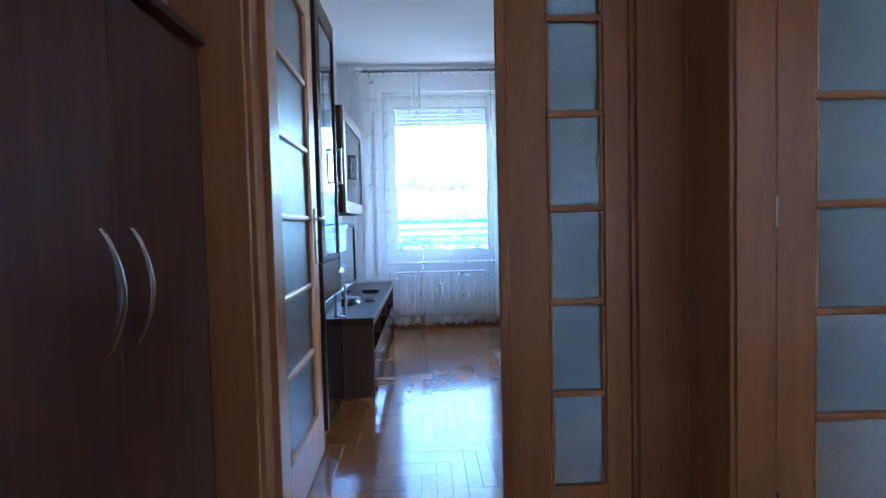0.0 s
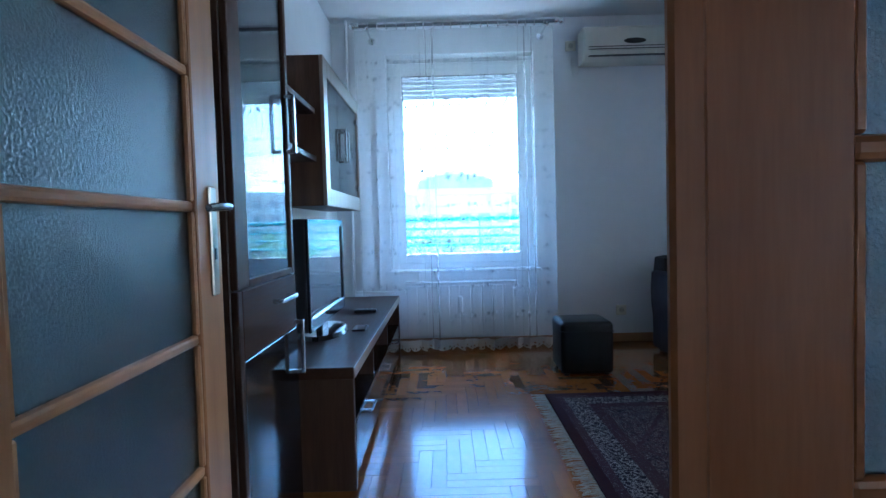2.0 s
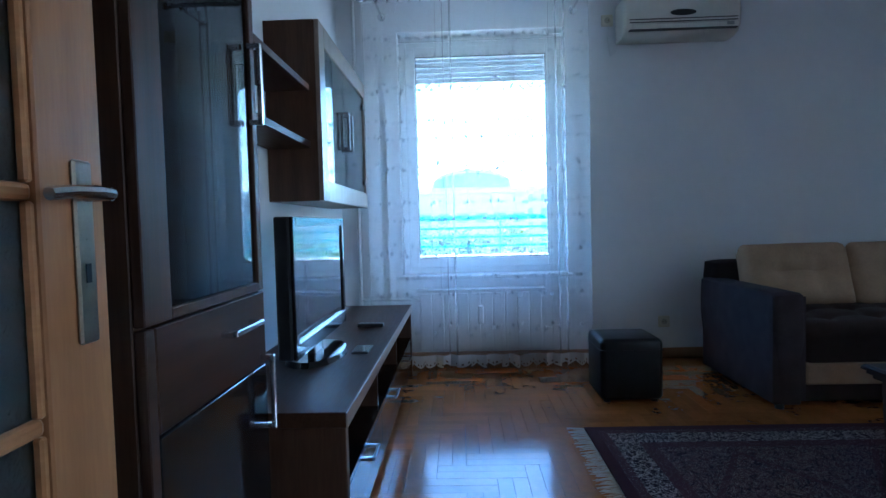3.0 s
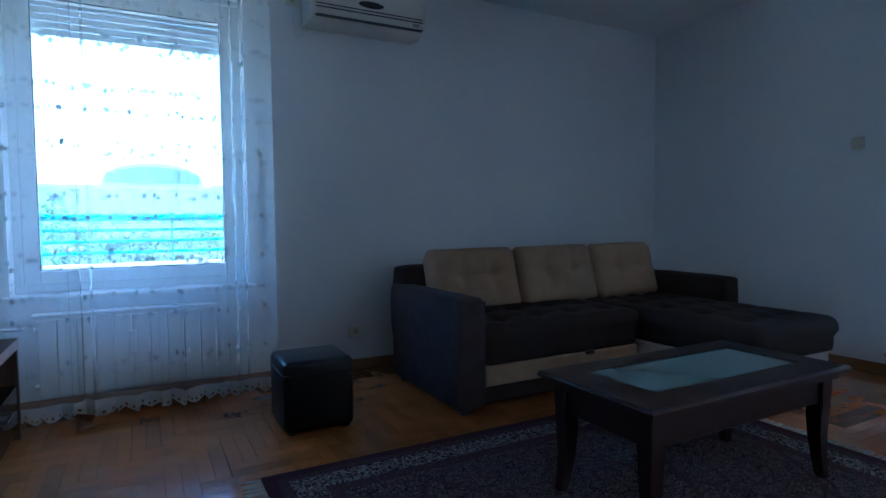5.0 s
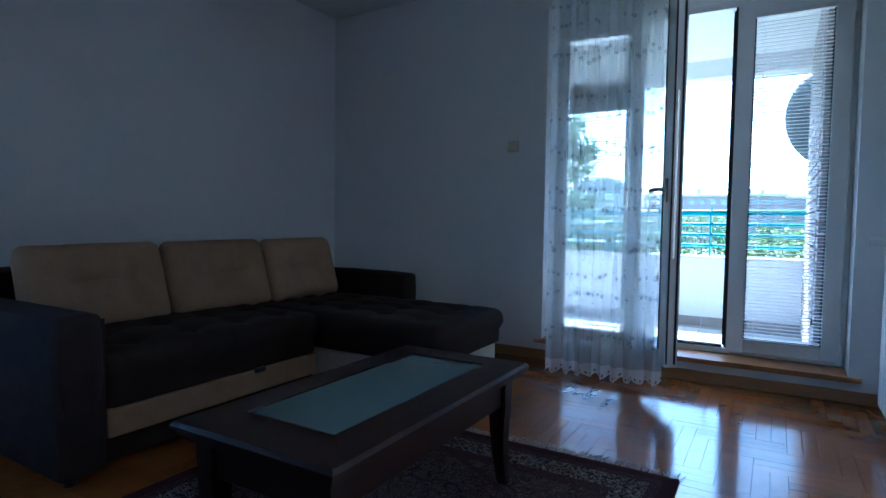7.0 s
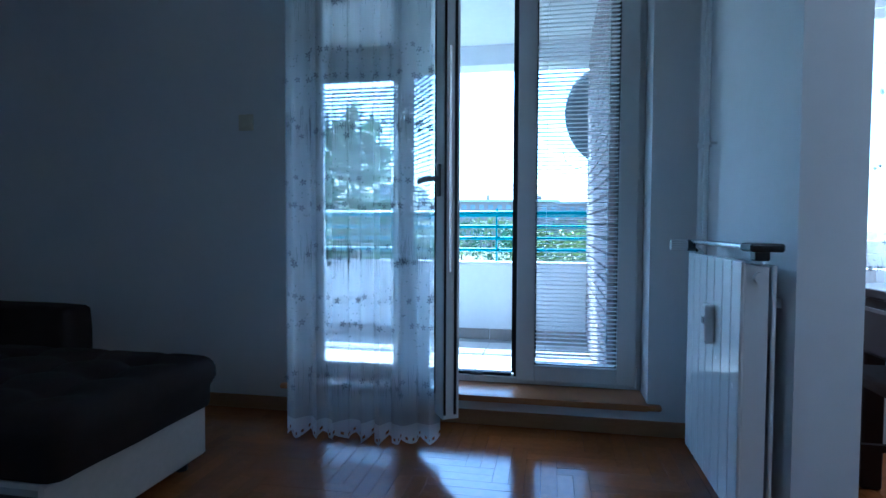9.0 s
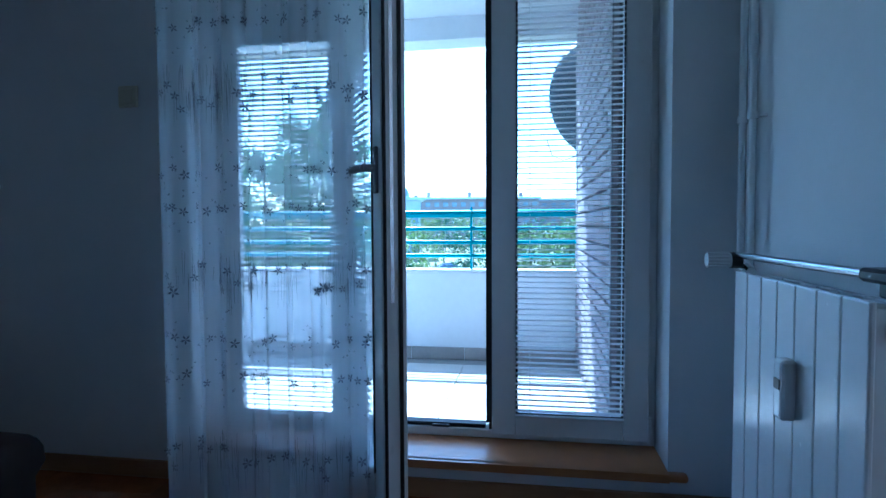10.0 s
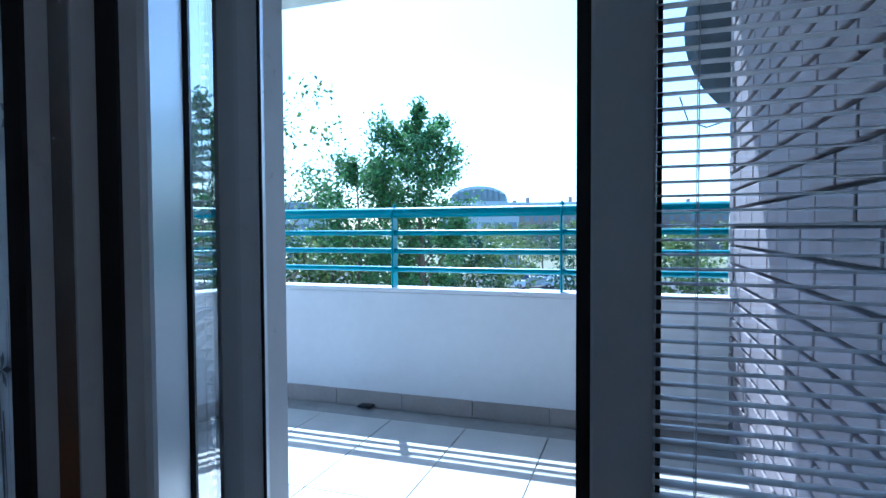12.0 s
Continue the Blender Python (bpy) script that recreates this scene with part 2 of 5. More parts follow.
# out of view; its opening is added and sized to let dining daylight into the hall
setting("wall_hall_east", wall_with_holes("x", 2.40, 2.52, -1.95, 1.47, -0.02, H, [(-1.7, -0.05, -0.02, 2.1)]), WHITE_WALL, "unseen white hall wall with an opening added for light", "wall")


# ---- doors ----
def bar_handle(x, y, z, length, axis, parent, out=(0.03, 0), r=0.006):
    """A square bow handle that stands off a front facing +x."""
    bm = bmesh.new()
    a, b = -length / 2, length / 2
    if axis == "z":
        box(x + 0.022, x + 0.034, y - r, y + r, z + a, z + b, 0.002, bm)
        for s in (a + 0.006, b - 0.006):
            box(x, x + 0.03, y - r, y + r, z + s - 0.006, z + s + 0.006, 0, bm)
    else:
        box(x + 0.022, x + 0.034, y + a, y + b, z - r, z + r, 0.002, bm)
        for s in (a + 0.006, b - 0.006):
            box(x, x + 0.03, y + s - 0.006, y + s + 0.006, z - r, z + r, 0, bm)
    return part("handle", bm, CHROME, parent, "brushed steel bow handle")


def glazed_leaf(ob, w, stile_a, stile_b, rails, z0=0.008, z1=2.03, t=0.04, back=False):
    """Parts of a glazed leaf in its own frame: along +x from the hinge, thickness about y=0."""
    h = t / 2
    part("stile", box(0, stile_a, -h, h, z0, z1, 0.003), BEECH, ob, local=True)
    part("stile", box(w - stile_b, w, -h, h, z0, z1, 0.003), BEECH, ob, local=True)
    part("bottom_rail", box(stile_a, w - stile_b, -h, h, z0, rails[0], 0.002), BEECH, ob, local=True)
    part("top_rail", box(stile_a, w - stile_b, -h, h, rails[-1], z1, 0.002), BEECH, ob, local=True)
    for z in rails[1:-1]:
        part("glazing_bar", box(stile_a, w - stile_b, -0.014, 0.014, z - 0.011, z + 0.011, 0.007, seg=2), BEECH_H, ob, local=True)
    for a, b in zip(rails, rails[1:]):
        lo, hi = a + (0.011 if a != rails[0] else 0), b - (0.011 if b != rails[-1] else 0)
        pane = part("pane", box(stile_a, w - stile_b, -0.003, 0.003, lo, hi), FROST, ob, "textured frosted glass pane", local=True)
        g = bmesh.new()
        for s in (-1, 1):
            y0, y1 = sorted((s * 0.003, s * 0.016))
            box(stile_a, stile_a + 0.012, y0, y1, lo, hi, 0.003, g)
            box(w - stile_b - 0.012, w - stile_b, y0, y1, lo, hi, 0.003, g)
        part("bead", g, BEECH_H, ob, local=True)


RAILS = [0.215 + 0.28 * k for k in range(7)]
HX, HY = -0.245, 1.685
door_left = thing("door_1", (HX, HY, 0), "open orange beech door leaf with six frosted panes", "door", kind="structure", turn=91.0)
glazed_leaf(door_left, 0.785, 0.125, 0.125, RAILS)
plate = bmesh.new()
for s in (-1, 1):
    y0, y1 = sorted((s * 0.02, s * 0.027))
    box(0.715, 0.752, y0, y1, 0.86, 1.10, 0.003, plate)
pl = part("handle_plate", plate, BRASS, door_left, "long bronzed handle plate", local=True)
lev = bmesh.new()
for s in (-1, 1):
    rod((0.735, s * 0.027, 1.055), (0.735, s * 0.062, 1.055), 0.009, 10, lev)
    tube([(0.735, s * 0.062, 1.055), (0.70, s * 0.066, 1.056), (0.655, s * 0.064, 1.054), (0.622, s * 0.060, 1.05)], 0.008, 8, lev)
part("lever", lev, CHROME, pl, local=True, smooth=True)
part("keyhole", box(0.728, 0.738, -0.0285, -0.026, 0.94, 0.965, 0.0), BLACK_PLASTIC, pl, local=True)

door_right = thing("door_2", (0.858, 1.632, 0), "closed narrow beech door leaf with frosted panes", "door", kind="structure", turn=180.0)
glazed_leaf(door_right, 0.39, 0.085, 0.135, RAILS)
part("cover_strip", box(0.375, 0.405, 0.02, 0.03, 0.01, 2.03, 0.004), BEECH, door_right, local=True)

door_side = thing("door_3", (1.150, 1.405, 0), "closed beech hall door with large frosted panes", "door", kind="structure", turn=0.0)
glazed_leaf(door_side, 0.80, 0.105, 0.105, [0.195 + 0.2835 * k for k in range(7)])
for z in (0.25, 1.03, 1.8):
    part("hinge", rod((-0.003, -0.024, z - 0.04), (-0.003, -0.024, z + 0.04), 0.007, 10), CHROME, door_side, local=True)


def casing(name, x0, x1, ya, yb, top, w, label, w_right=None):
    """Lining and architraves of a doorway in a wall between ya and yb."""
    ob = thing(name, (x0, ya, 0), label, "door frame", kind="structure")
    wr = w_right or w
    for s, xx, ww in ((-1, x0, w), (1, x1, wr)):
        xo = xx
        a, b = sorted((xo, xo - s * 0.022))
        part("lining", box(a, b, ya, yb, 0.0, top, 0.002), BEECH, ob)
        for yy, sg in ((ya, -1), (yb, 1)):
            bm = bmesh.new()
            c, d = sorted((xo - s * 0.008, xo + s * ww))
            y0, y1 = sorted((yy, yy + sg * 0.018))
            box(c, d, y0, y1, 0.0, top + w, 0.005, bm, 2)
            y0, y1 = sorted((yy + sg * 0.018, yy + sg * 0.026))
            e, f = sorted((xo + s * (ww - 0.028), xo + s * (ww - 0.006)))
            box(e, f, y0, y1, 0.0, top + w, 0.004, bm, 2)
            part("architrave", bm, BEECH, ob)
    part("head", box(x0 + 0.022, x1 - 0.022, ya, yb, top - 0.022, top, 0.002), BEECH, ob)
    for yy, sg in ((ya, -1), (yb, 1)):
        y0, y1 = sorted((yy, yy + sg * 0.018))
        part("head_architrave", box(x0 + 0.008, x1 - 0.008, y0, y1, top - 0.008, top + w, 0.005), BEECH, ob)
    return ob


casing("door_frame_1", OX0, OX1, 1.60, YD + 0.06, 2.10, 0.20, "orange beech frame of the double living room door", 0.158)
setting("door_return", box(1.008, 1.028, 1.353, 1.578, 0.0, 2.25, 0.003), BEECH, "orange beech panel between the two doors", "door frame")
# the side door sits in a wall set nearer to the hall
setting("wall_hall_side", wall_with_holes("y", 1.37, 1.47, 1.03, 2.4, -0.02, H, [(1.12, 1.98, -0.02, 2.08)]), WHITE_WALL, "white hall wall round the side door", "wall")
casing("door_frame_2", 1.12, 1.98, 1.37, 1.47, 2.08, 0.105, "orange beech frame of the hall side door")

# ---- hall ----
ward = thing("wardrobe", (-0.52, 1.2, 0), "dark brown two-door hall wardrobe with bowed steel handles", "wardrobe")
part("body", box(XW + 0.003, -0.407, 0.40, 1.575, 0.0, 1.535, 0.002), WENGE, ward)
for y0, y1, hy in ((0.42, 0.72, 0.46), (0.723, 1.106, 1.05), (1.109, 1.57, 1.165)):
    d = part("door", box(-0.404, -0.385, y0, y1, 0.08, 1.515, 0.002), WENGE, ward)
    if hy > 1:
        bm = bmesh.new()
        prev = None
        for k in range(19):
            bow = math.sin(math.pi * k / 18) ** 0.8
            xx, zz, hw = -0.386 + 0.040 * bow, 0.775 + 0.25 * k / 18, 0.006 + 0.004 * bow
            ring = [bm.verts.new((xx + dx, hy + dy, zz)) for dx, dy in ((-0.004, -hw), (0.001, -hw), (0.004, -hw * 0.6), (0.004, hw * 0.6), (0.001, hw), (-0.004, hw))]
            if prev:
                for q in range(6):
                    bm.faces.new((prev[q], prev[(q + 1) % 6], ring[(q + 1) % 6], ring[q]))
            else:
                bm.faces.new(ring)
            prev = ring
        bm.faces.new(prev)
        part("handle", bm, CHROME, d, "bowed satin steel handle", smooth=True)
part("top", box(XW + 0.003, -0.367, 0.385, 1.578, 1.535, 1.56, 0.003), WENGE, ward)

# ---- television wall ----
BX, BY0, BY1, BZ = -0.08, 3.27, 5.42, 0.476
bench = thing("tv_bench", (-0.33, 4.3, 0), "long low walnut television bench with black drawer fronts", "tv bench")
part("top", box(XW + 0.01, BX, BY0, BY1, BZ - 0.045, BZ, 0.002), WALNUT_H, bench)
part("edge_strip", box(BX, BX + 0.004, BY0, BY1, BZ - 0.045, BZ - 0.001, 0.001), mat("grey walnut edge", (0.30, 0.23, 0.19), 0.35, alt=(0.22, 0.16, 0.13), scale=8, stretch=(3, 0.3, 3)), bench)
for y0, y1 in ((BY0, BY0 + 0.035), (BY1 - 0.035, BY1)):
    part("side_panel", box(XW + 0.01, BX - 0.002, y0, y1, 0.0, BZ - 0.045, 0.002), WALNUT, bench)
ym = [BY0 + 0.035 + (BY1 - BY0 - 0.07) * k / 3 for k in range(4)]
for y in ym[1:3]:
    part("divider", box(XW + 0.02, BX - 0.02, y - 0.009, y + 0.009, 0.26, BZ - 0.045), WALNUT, bench)
part("shelf", box(XW + 0.02, BX - 0.006, ym[0], ym[3], 0.245, 0.26), BLACK_GLOSS, bench, "black gloss niche shelf")
part("bottom", box(XW + 0.02, BX - 0.03, ym[0], ym[3], 0.04, 0.058), WALNUT, bench)
part("back", box(XW + 0.01, XW + 0.02, BY0 + 0.035, BY1 - 0.035, 0.04, BZ - 0.045), WALNUT, bench)
for a, b in zip(ym, ym[1:]):
    dr = part("drawer_front", box(BX - 0.026, BX - 0.006, a + 0.003, b - 0.003, 0.045, 0.242, 0.002), BLACK_GLOSS, bench, "black gloss drawer front")
    bar_handle(BX - 0.006, (a + b) / 2, 0.205, 0.13, "y", dr)

CX, CY0, CY1, CT = -0.253, 2.545, 3.095, 2.10
tall = thing("display_cabinet", (-0.42, 2.82, 0), "tall walnut display cabinet with a glass door", "cabinet")
for y0, y1 in ((CY0, CY0 + 0.03), (CY1 - 0.03, CY1)):
    part("side_panel", box(XW + 0.003, CX, y0, y1, 0.0, CT, 0.002), WALNUT, tall)
part("back", box(XW + 0.003, XW + 0.012, CY0 + 0.03, CY1 - 0.03, 0.05, CT), WALNUT, tall)
part("top", box(XW + 0.003, CX, CY0 + 0.03, CY1 - 0.03, CT - 0.03, CT), WALNUT, tall)
part("plinth", box(XW + 0.02, CX - 0.02, CY0 + 0.03, CY1 - 0.03, 0.0, 0.06), WALNUT, tall)
part("bottom", box(XW + 0.02, CX - 0.024, CY0 + 0.03, CY1 - 0.03, 0.06, 0.08), WALNUT, tall)
part("shelf", box(XW + 0.02, CX - 0.024, CY0 + 0.03, CY1 - 0.03, 0.815, 0.835), WALNUT, tall)
for z in (1.22, 1.62):
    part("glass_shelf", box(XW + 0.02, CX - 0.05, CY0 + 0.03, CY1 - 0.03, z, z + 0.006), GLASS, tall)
gd = bmesh.new()
y0, y1, z0, z1 = CY0 + 0.002, CY1 - 0.022, 0.855, CT - 0.004
box(CX + 0.001, CX + 0.02, y0, y0 + 0.085, z0, z1, 0.002, gd)
box(CX + 0.001, CX + 0.02, y1 - 0.028, y1, z0, z1, 0.002, gd)
box(CX + 0.001, CX + 0.02, y0 + 0.085, y1 - 0.028, z1 - 0.09, z1, 0.002, gd)
box(CX + 0.001, CX + 0.02, y0 + 0.085, y1 - 0.028, z0, z0 + 0.02, 0.002, gd)
gdoor = part("glass_door", gd, WALNUT, tall)
part("door_pane", box(CX + 0.007, CX + 0.012, y0 + 0.085, y1 - 0.028, z0 + 0.02, z1 - 0.09), DARK_GLASS, gdoor, "smoked glass door pane")
bar_handle(CX + 0.02, y1 - 0.045, 1.345, 0.19, "z", gdoor)
drw = part("drawer", box(CX + 0.001, CX + 0.02, y0 + 0.03, y1, 0.675, 0.85, 0.002), WALNUT_H, tall)
bar_handle(CX + 0.02, (y0 + y1) / 2 + 0.09, 0.79, 0.16, "y", drw)
ldr = part("lower_door", box(CX + 0.001, CX + 0.02, y0 + 0.03, y1, 0.07, 0.67, 0.002), BLACK_GLOSS, tall, "black gloss lower door")
bar_handle(CX + 0.02, y1 - 0.035, 0.61, 0.18, "z", ldr)
part("front_stile", box(CX + 0.001, CX + 0.02, y0, y0 + 0.027, 0.07, 0.85, 0.002), WALNUT, tall)

WX, WY0, WY1, WB, WT = -0.37, 4.22, 5.42, 1.125, 1.93
wallcab = thing("wall_cabinet", (-0.5, 4.8, WB), "walnut wall cabinet with a broad framed glass door", "cabinet")
for pn, a in zip(("side_panel", "side_panel", "bottom", "top"), ((WY0, WY0 + 0.02, WB, WT), (WY1 - 0.02, WY1, WB, WT), (WY0 + 0.02, WY1 - 0.02, WB, WB + 0.02), (WY0 + 0.02, WY1 - 0.02, WT - 0.02, WT))):
    part(pn, box(XW + 0.002, WX, *a, 0.001), WALNUT, wallcab)
part("back", box(XW + 0.003, XW + 0.012, WY0 + 0.02, WY1 - 0.02, WB + 0.02, WT - 0.02), WALNUT, wallcab)
part("glass_shelf", box(XW + 0.013, WX - 0.04, WY0 + 0.02, WY1 - 0.02, 1.52, 1.526), GLASS, wallcab)
GREYWAL = mat("grey walnut frame", (0.26, 0.2, 0.165), 0.33, alt=(0.18, 0.135, 0.11), scale=8, stretch=(3, 3, 0.25), coat=0.2)
fr = bmesh.new()
box(WX + 0.001, WX + 0.021, WY0, WY0 + 0.10, WB, WT, 0.002, fr)
box(WX + 0.001, WX + 0.021, WY1 - 0.045, WY1, WB, WT, 0.002, fr)
box(WX + 0.001, WX + 0.021, WY0 + 0.10, WY1 - 0.045, WB, WB + 0.095, 0.002, fr)
box(WX + 0.001, WX + 0.021, WY0 + 0.10, WY1 - 0.045, WT - 0.095, WT, 0.002, fr)
wd = part("door_frame", fr, GREYWAL, wallcab, "grey walnut door frame")
part("door_pane", box(WX + 0.008, WX + 0.013, WY0 + 0.10, WY1 - 0.045, WB + 0.095, WT - 0.095), DARK_GLASS, wd, "smoked glass door pane")
bar_handle(WX + 0.015, WY0 + 0.52, 1.52, 0.20, "z", wd)
bar_handle(WX + 0.015, WY0 + 0.62, 1.52, 0.20, "z", wd)
for z in (WB + 0.16, WT - 0.16):
    part("hinge", box(WX + 0.014, WX + 0.024, WY1 - 0.085, WY1 - 0.047, z - 0.018, z + 0.018, 0.002), CHROME, wd)
for z in (1.375, 1.63):
    sh = tagged(part("wall_shelf", box(XW + 0.002, -0.40, CY1 + 0.001, WY0 - 0.001, z - 0.014, z + 0.014, 0.001), WALNUT_H), "walnut wall shelf between the two cabinets", "shelf", "wall shelves")

tv = thing("television", (-0.33, 4.0, BZ), "flat black television on an oval stand", "television")
TY0, TY1, TZ0, TZ1, TX = 3.60, 4.43, 0.545, 1.045, -0.325
bm = box(TX - 0.055, TX, TY0, TY1, TZ0, TZ1, 0.008, seg=2)
part("case", bm, BLACK_PLASTIC, tv)
bz = bmesh.new()
for a in ((TY0, TY0 + 0.035, TZ0, TZ1), (TY1 - 0.035, TY1, TZ0, TZ1), (TY0 + 0.035, TY1 - 0.035, TZ1 - 0.035, TZ1), (TY0 + 0.035, TY1 - 0.035, TZ0, TZ0 + 0.06)):
    box(TX + 0.0005, TX + 0.014, *a, 0.003, bz)
bzl = part("bezel", bz, mat("glossy black bezel", (0.012, 0.012, 0.014), 0.12, var=0.1, coat=0.5), tv)
part("silver_line", box(TX + 0.0145, TX + 0.018, TY0 + 0.03, TY1 - 0.03, TZ0 + 0.052, TZ0 + 0.058, 0.001), CHROME, bzl)
part("screen", box(TX + 0.001, TX + 0.006, TY0 + 0.035, TY1 - 0.035, TZ0 + 0.06, TZ1 - 0.035), SCREEN, tv, "dark glossy screen")
part("neck", box(TX - 0.045, TX - 0.012, 3.93, 4.07, BZ + 0.015, TZ0 + 0.01, 0.005), BLACK_PLASTIC, tv)
st = bmesh.new()
bmesh.ops.create_cone(st, cap_ends=True, segments=40, radius1=0.24, radius2=0.22, depth=0.02, matrix=Matrix.Translation((TX - 0.02, 4.0, BZ + 0.011)) @ Matrix.Diagonal((0.5, 1, 1, 1)))
part("stand", st, mat("gloss black stand", (0.014, 0.014, 0.016), 0.1, coat=0.6), tv, smooth=True)
rc = thing("remote_control", (-0.25, 4.62, BZ), "black remote control lying on the television bench", "remote control")
part("case", box(-0.29, -0.155, 4.60, 4.645, BZ + 0.001, BZ + 0.02, 0.005, seg=2), BLACK_PLASTIC, rc)
for i in range(4):
    for j in range(2):
        part("button", box(-0.275 + 0.027 * i, -0.26 + 0.027 * i, 4.608 + 0.017 * j, 4.62 + 0.017 * j, BZ + 0.02, BZ + 0.023, 0.001), mat("grey rubber", (0.25, 0.25, 0.26), 0.7) if i + j == 0 else bpy.data.materials["grey rubber"], rc)
ph = thing("mobile_phone", (-0.17, 4.06, BZ), "black phone lying flat on the bench", "phone")
part("case", box(-0.205, -0.135, 3.99, 4.13, BZ + 0.001, BZ + 0.010, 0.004, seg=2), BLACK_PLASTIC, ph)
part("screen", box(-0.200, -0.140, 4.0, 4.12, BZ + 0.010, BZ + 0.0112), SCREEN, ph)

# ---- ottoman, sofa, table, rug ----
ott = thing("ottoman", (1.18, 4.93, 0), "small black leatherette cube ottoman", "ottoman")
part("cover", box(1.01, 1.35, 4.77, 5.10, 0.012, 0.352, 0.03, seg=4), LEATHER, ott, smooth=True)
sm = bmesh.new()
box(1.0085, 1.3515, 4.7685, 5.1015, 0.288, 0.293, 0.002, sm)
part("seam", sm, LEATHER, ott)
for fx, fy in ((1.05, 4.81), (1.31, 4.81), (1.05, 5.06), (1.31, 5.06)):
    part("foot", rod((fx, fy, 0.0), (fx, fy, 0.015), 0.02, 12), BLACK_PLASTIC, ott)


def cushion(x0, x1, y0, y1, z0, z1, nx, ny, puff=0.02, tufts=(), r=0.045, dimple=0.034, sides=True):
    """A padded block: rounded, with a crowned and dimpled top."""
    bm = bmesh.new()
    n, m, k = max(6, nx), max(6, ny), 5

    grid = {}
    for i in range(n + 1):
        for j in range(m + 1):
            for h in range(k + 1):
                if 0 < i < n and 0 < j < m and 0 < h < k:
                    continue
                p = Vector((x0 + (x1 - x0) * i / n, y0 + (y1 - y0) * j / m, z0 + (z1 - z0) * h / k))
                c = Vector((min(max(p.x, x0 + r), x1 - r), min(max(p.y, y0 + r), y1 - r), min(max(p.z, z0 + r * 0.4), z1 - r)))
                d = p - c
                if d.length > 1e-6:
                    rr = r if p.z > (z0 + z1) / 2 else r * 0.6
                    p = c + d.normalized() * min(d.length, rr)
                u, v = 2 * i / n - 1, 2 * j / m - 1
                if h == k:
                    p.z += puff * (1 - u * u) * (1 - v * v)
                    for tx, ty in tufts:
                        q = (Vector((tx, ty)) - Vector((p.x, p.y))).length
                        p.z -= dimple * math.exp(-(q / 0.05) ** 2) + dimple * 0.45 * math.exp(-(min(abs(p.x - tx), abs(p.y - ty)) / 0.022) ** 2) * max(0, 1 - q / 0.22)
                    p.z += 0.004 * noise.noise(p * 6)
                else:
                    p += 0.004 * noise.noise_vector(p * 5)
                grid[i, j, h] = bm.verts.new(p)
    for i in range(n):
        for j in range(m):
            for h in (0, k):
                bm.faces.new([grid[a] for a in ((i, j, h), (i + 1, j, h), (i + 1, j + 1, h), (i, j + 1, h))])
    for i in range(n):
        for h in range(k):
            for j in (0, m):
                bm.faces.new([grid[a] for a in ((i, j, h), (i + 1, j, h), (i + 1, j, h + 1), (i, j, h + 1))])
    for j in range(m):
        for h in range(k):
            for i in (0, n):
                bm.faces.new([grid[a] for a in ((i, j, h), (i, j + 1, h), (i, j + 1, h + 1), (i, j, h + 1))])
    return bm


SX0, SX1, SYF, SYB = 1.84, 4.12, 4.60, 5.60
sofa = thing("corner_sofa", (3.0, 5.0, 0), "dark corner sofa with a chaise and beige back cushions", "sofa")
part("arm", cushion(SX0, 2.005, 4.585, 5.50, 0.03, 0.608, 8, 30, 0.006, r=0.035), SOFA_GREY, sofa, "slate grey padded arm", smooth=True)
part("seam", box(SX0 - 0.001, 2.006, 4.60, 4.604, 0.05, 0.59, 0.001), SOFA_GREY, sofa)
part("base", box(2.006, 3.14, 4.66, 5.45, 0.03, 0.118, 0.008), SOFA_DARK, sofa)
part("drawer_panel", box(2.03, 3.14, 4.635, 5.4, 0.122, 0.235, 0.012, seg=2), SOFA_BEIGE, sofa, "beige pull-out front panel")
tf = [(2.2 + 0.26 * i, 4.78 + 0.22 * j) for i in range(4) for j in range(2)]
part("seat_cushion", cushion(2.008, 3.15, 4.615, 5.32, 0.238, 0.455, 44, 28, 0.015, tf), SOFA_DARK, sofa, "tufted dark seat cushion", smooth=True)
tf = [(3.36 + 0.19 * i, 4.08 + 0.26 * j) for i in range(3) for j in range(5)]
part("chaise_cushion", cushion(3.152, 3.93, 3.87, 5.32, 0.25, 0.45, 32, 56, 0.015, tf, r=0.06), SOFA_DARK, sofa, "tufted dark chaise cushion", smooth=True)
part("chaise_box", box(3.17, 3.91, 3.93, 5.35, 0.05, 0.25, 0.01), mat("cream chaise side", (0.55, 0.49, 0.42), 0.9, var=0.08, bump=0.2, bump_scale=250), sofa, "cream fabric chaise box")
part("back", cushion(1.9, 4.10, 5.38, 5.60, 0.05, 0.72, 30, 8, 0.005, r=0.04), SOFA_DARK, sofa, smooth=True)
part("chaise_arm", cushion(3.945, 4.12, 4.62, 5.40, 0.03, 0.60, 8, 24, 0.006, r=0.035), SOFA_DARK, sofa, "dark padded arm behind the chaise", smooth=True)
for fx, fy in ((1.9, 4.65), (1.9, 5.4), (4.05, 5.4), (3.25, 4.0), (3.85, 4.0), (2.6, 5.4)):
    part("foot", rod((fx, fy, 0.0), (fx, fy, 0.052), 0.022, 10), BLACK_PLASTIC, sofa)
part("pull_tab", box(2.70, 2.76, 4.598, 4.622, 0.225, 0.25, 0.006), BLACK_PLASTIC, sofa)
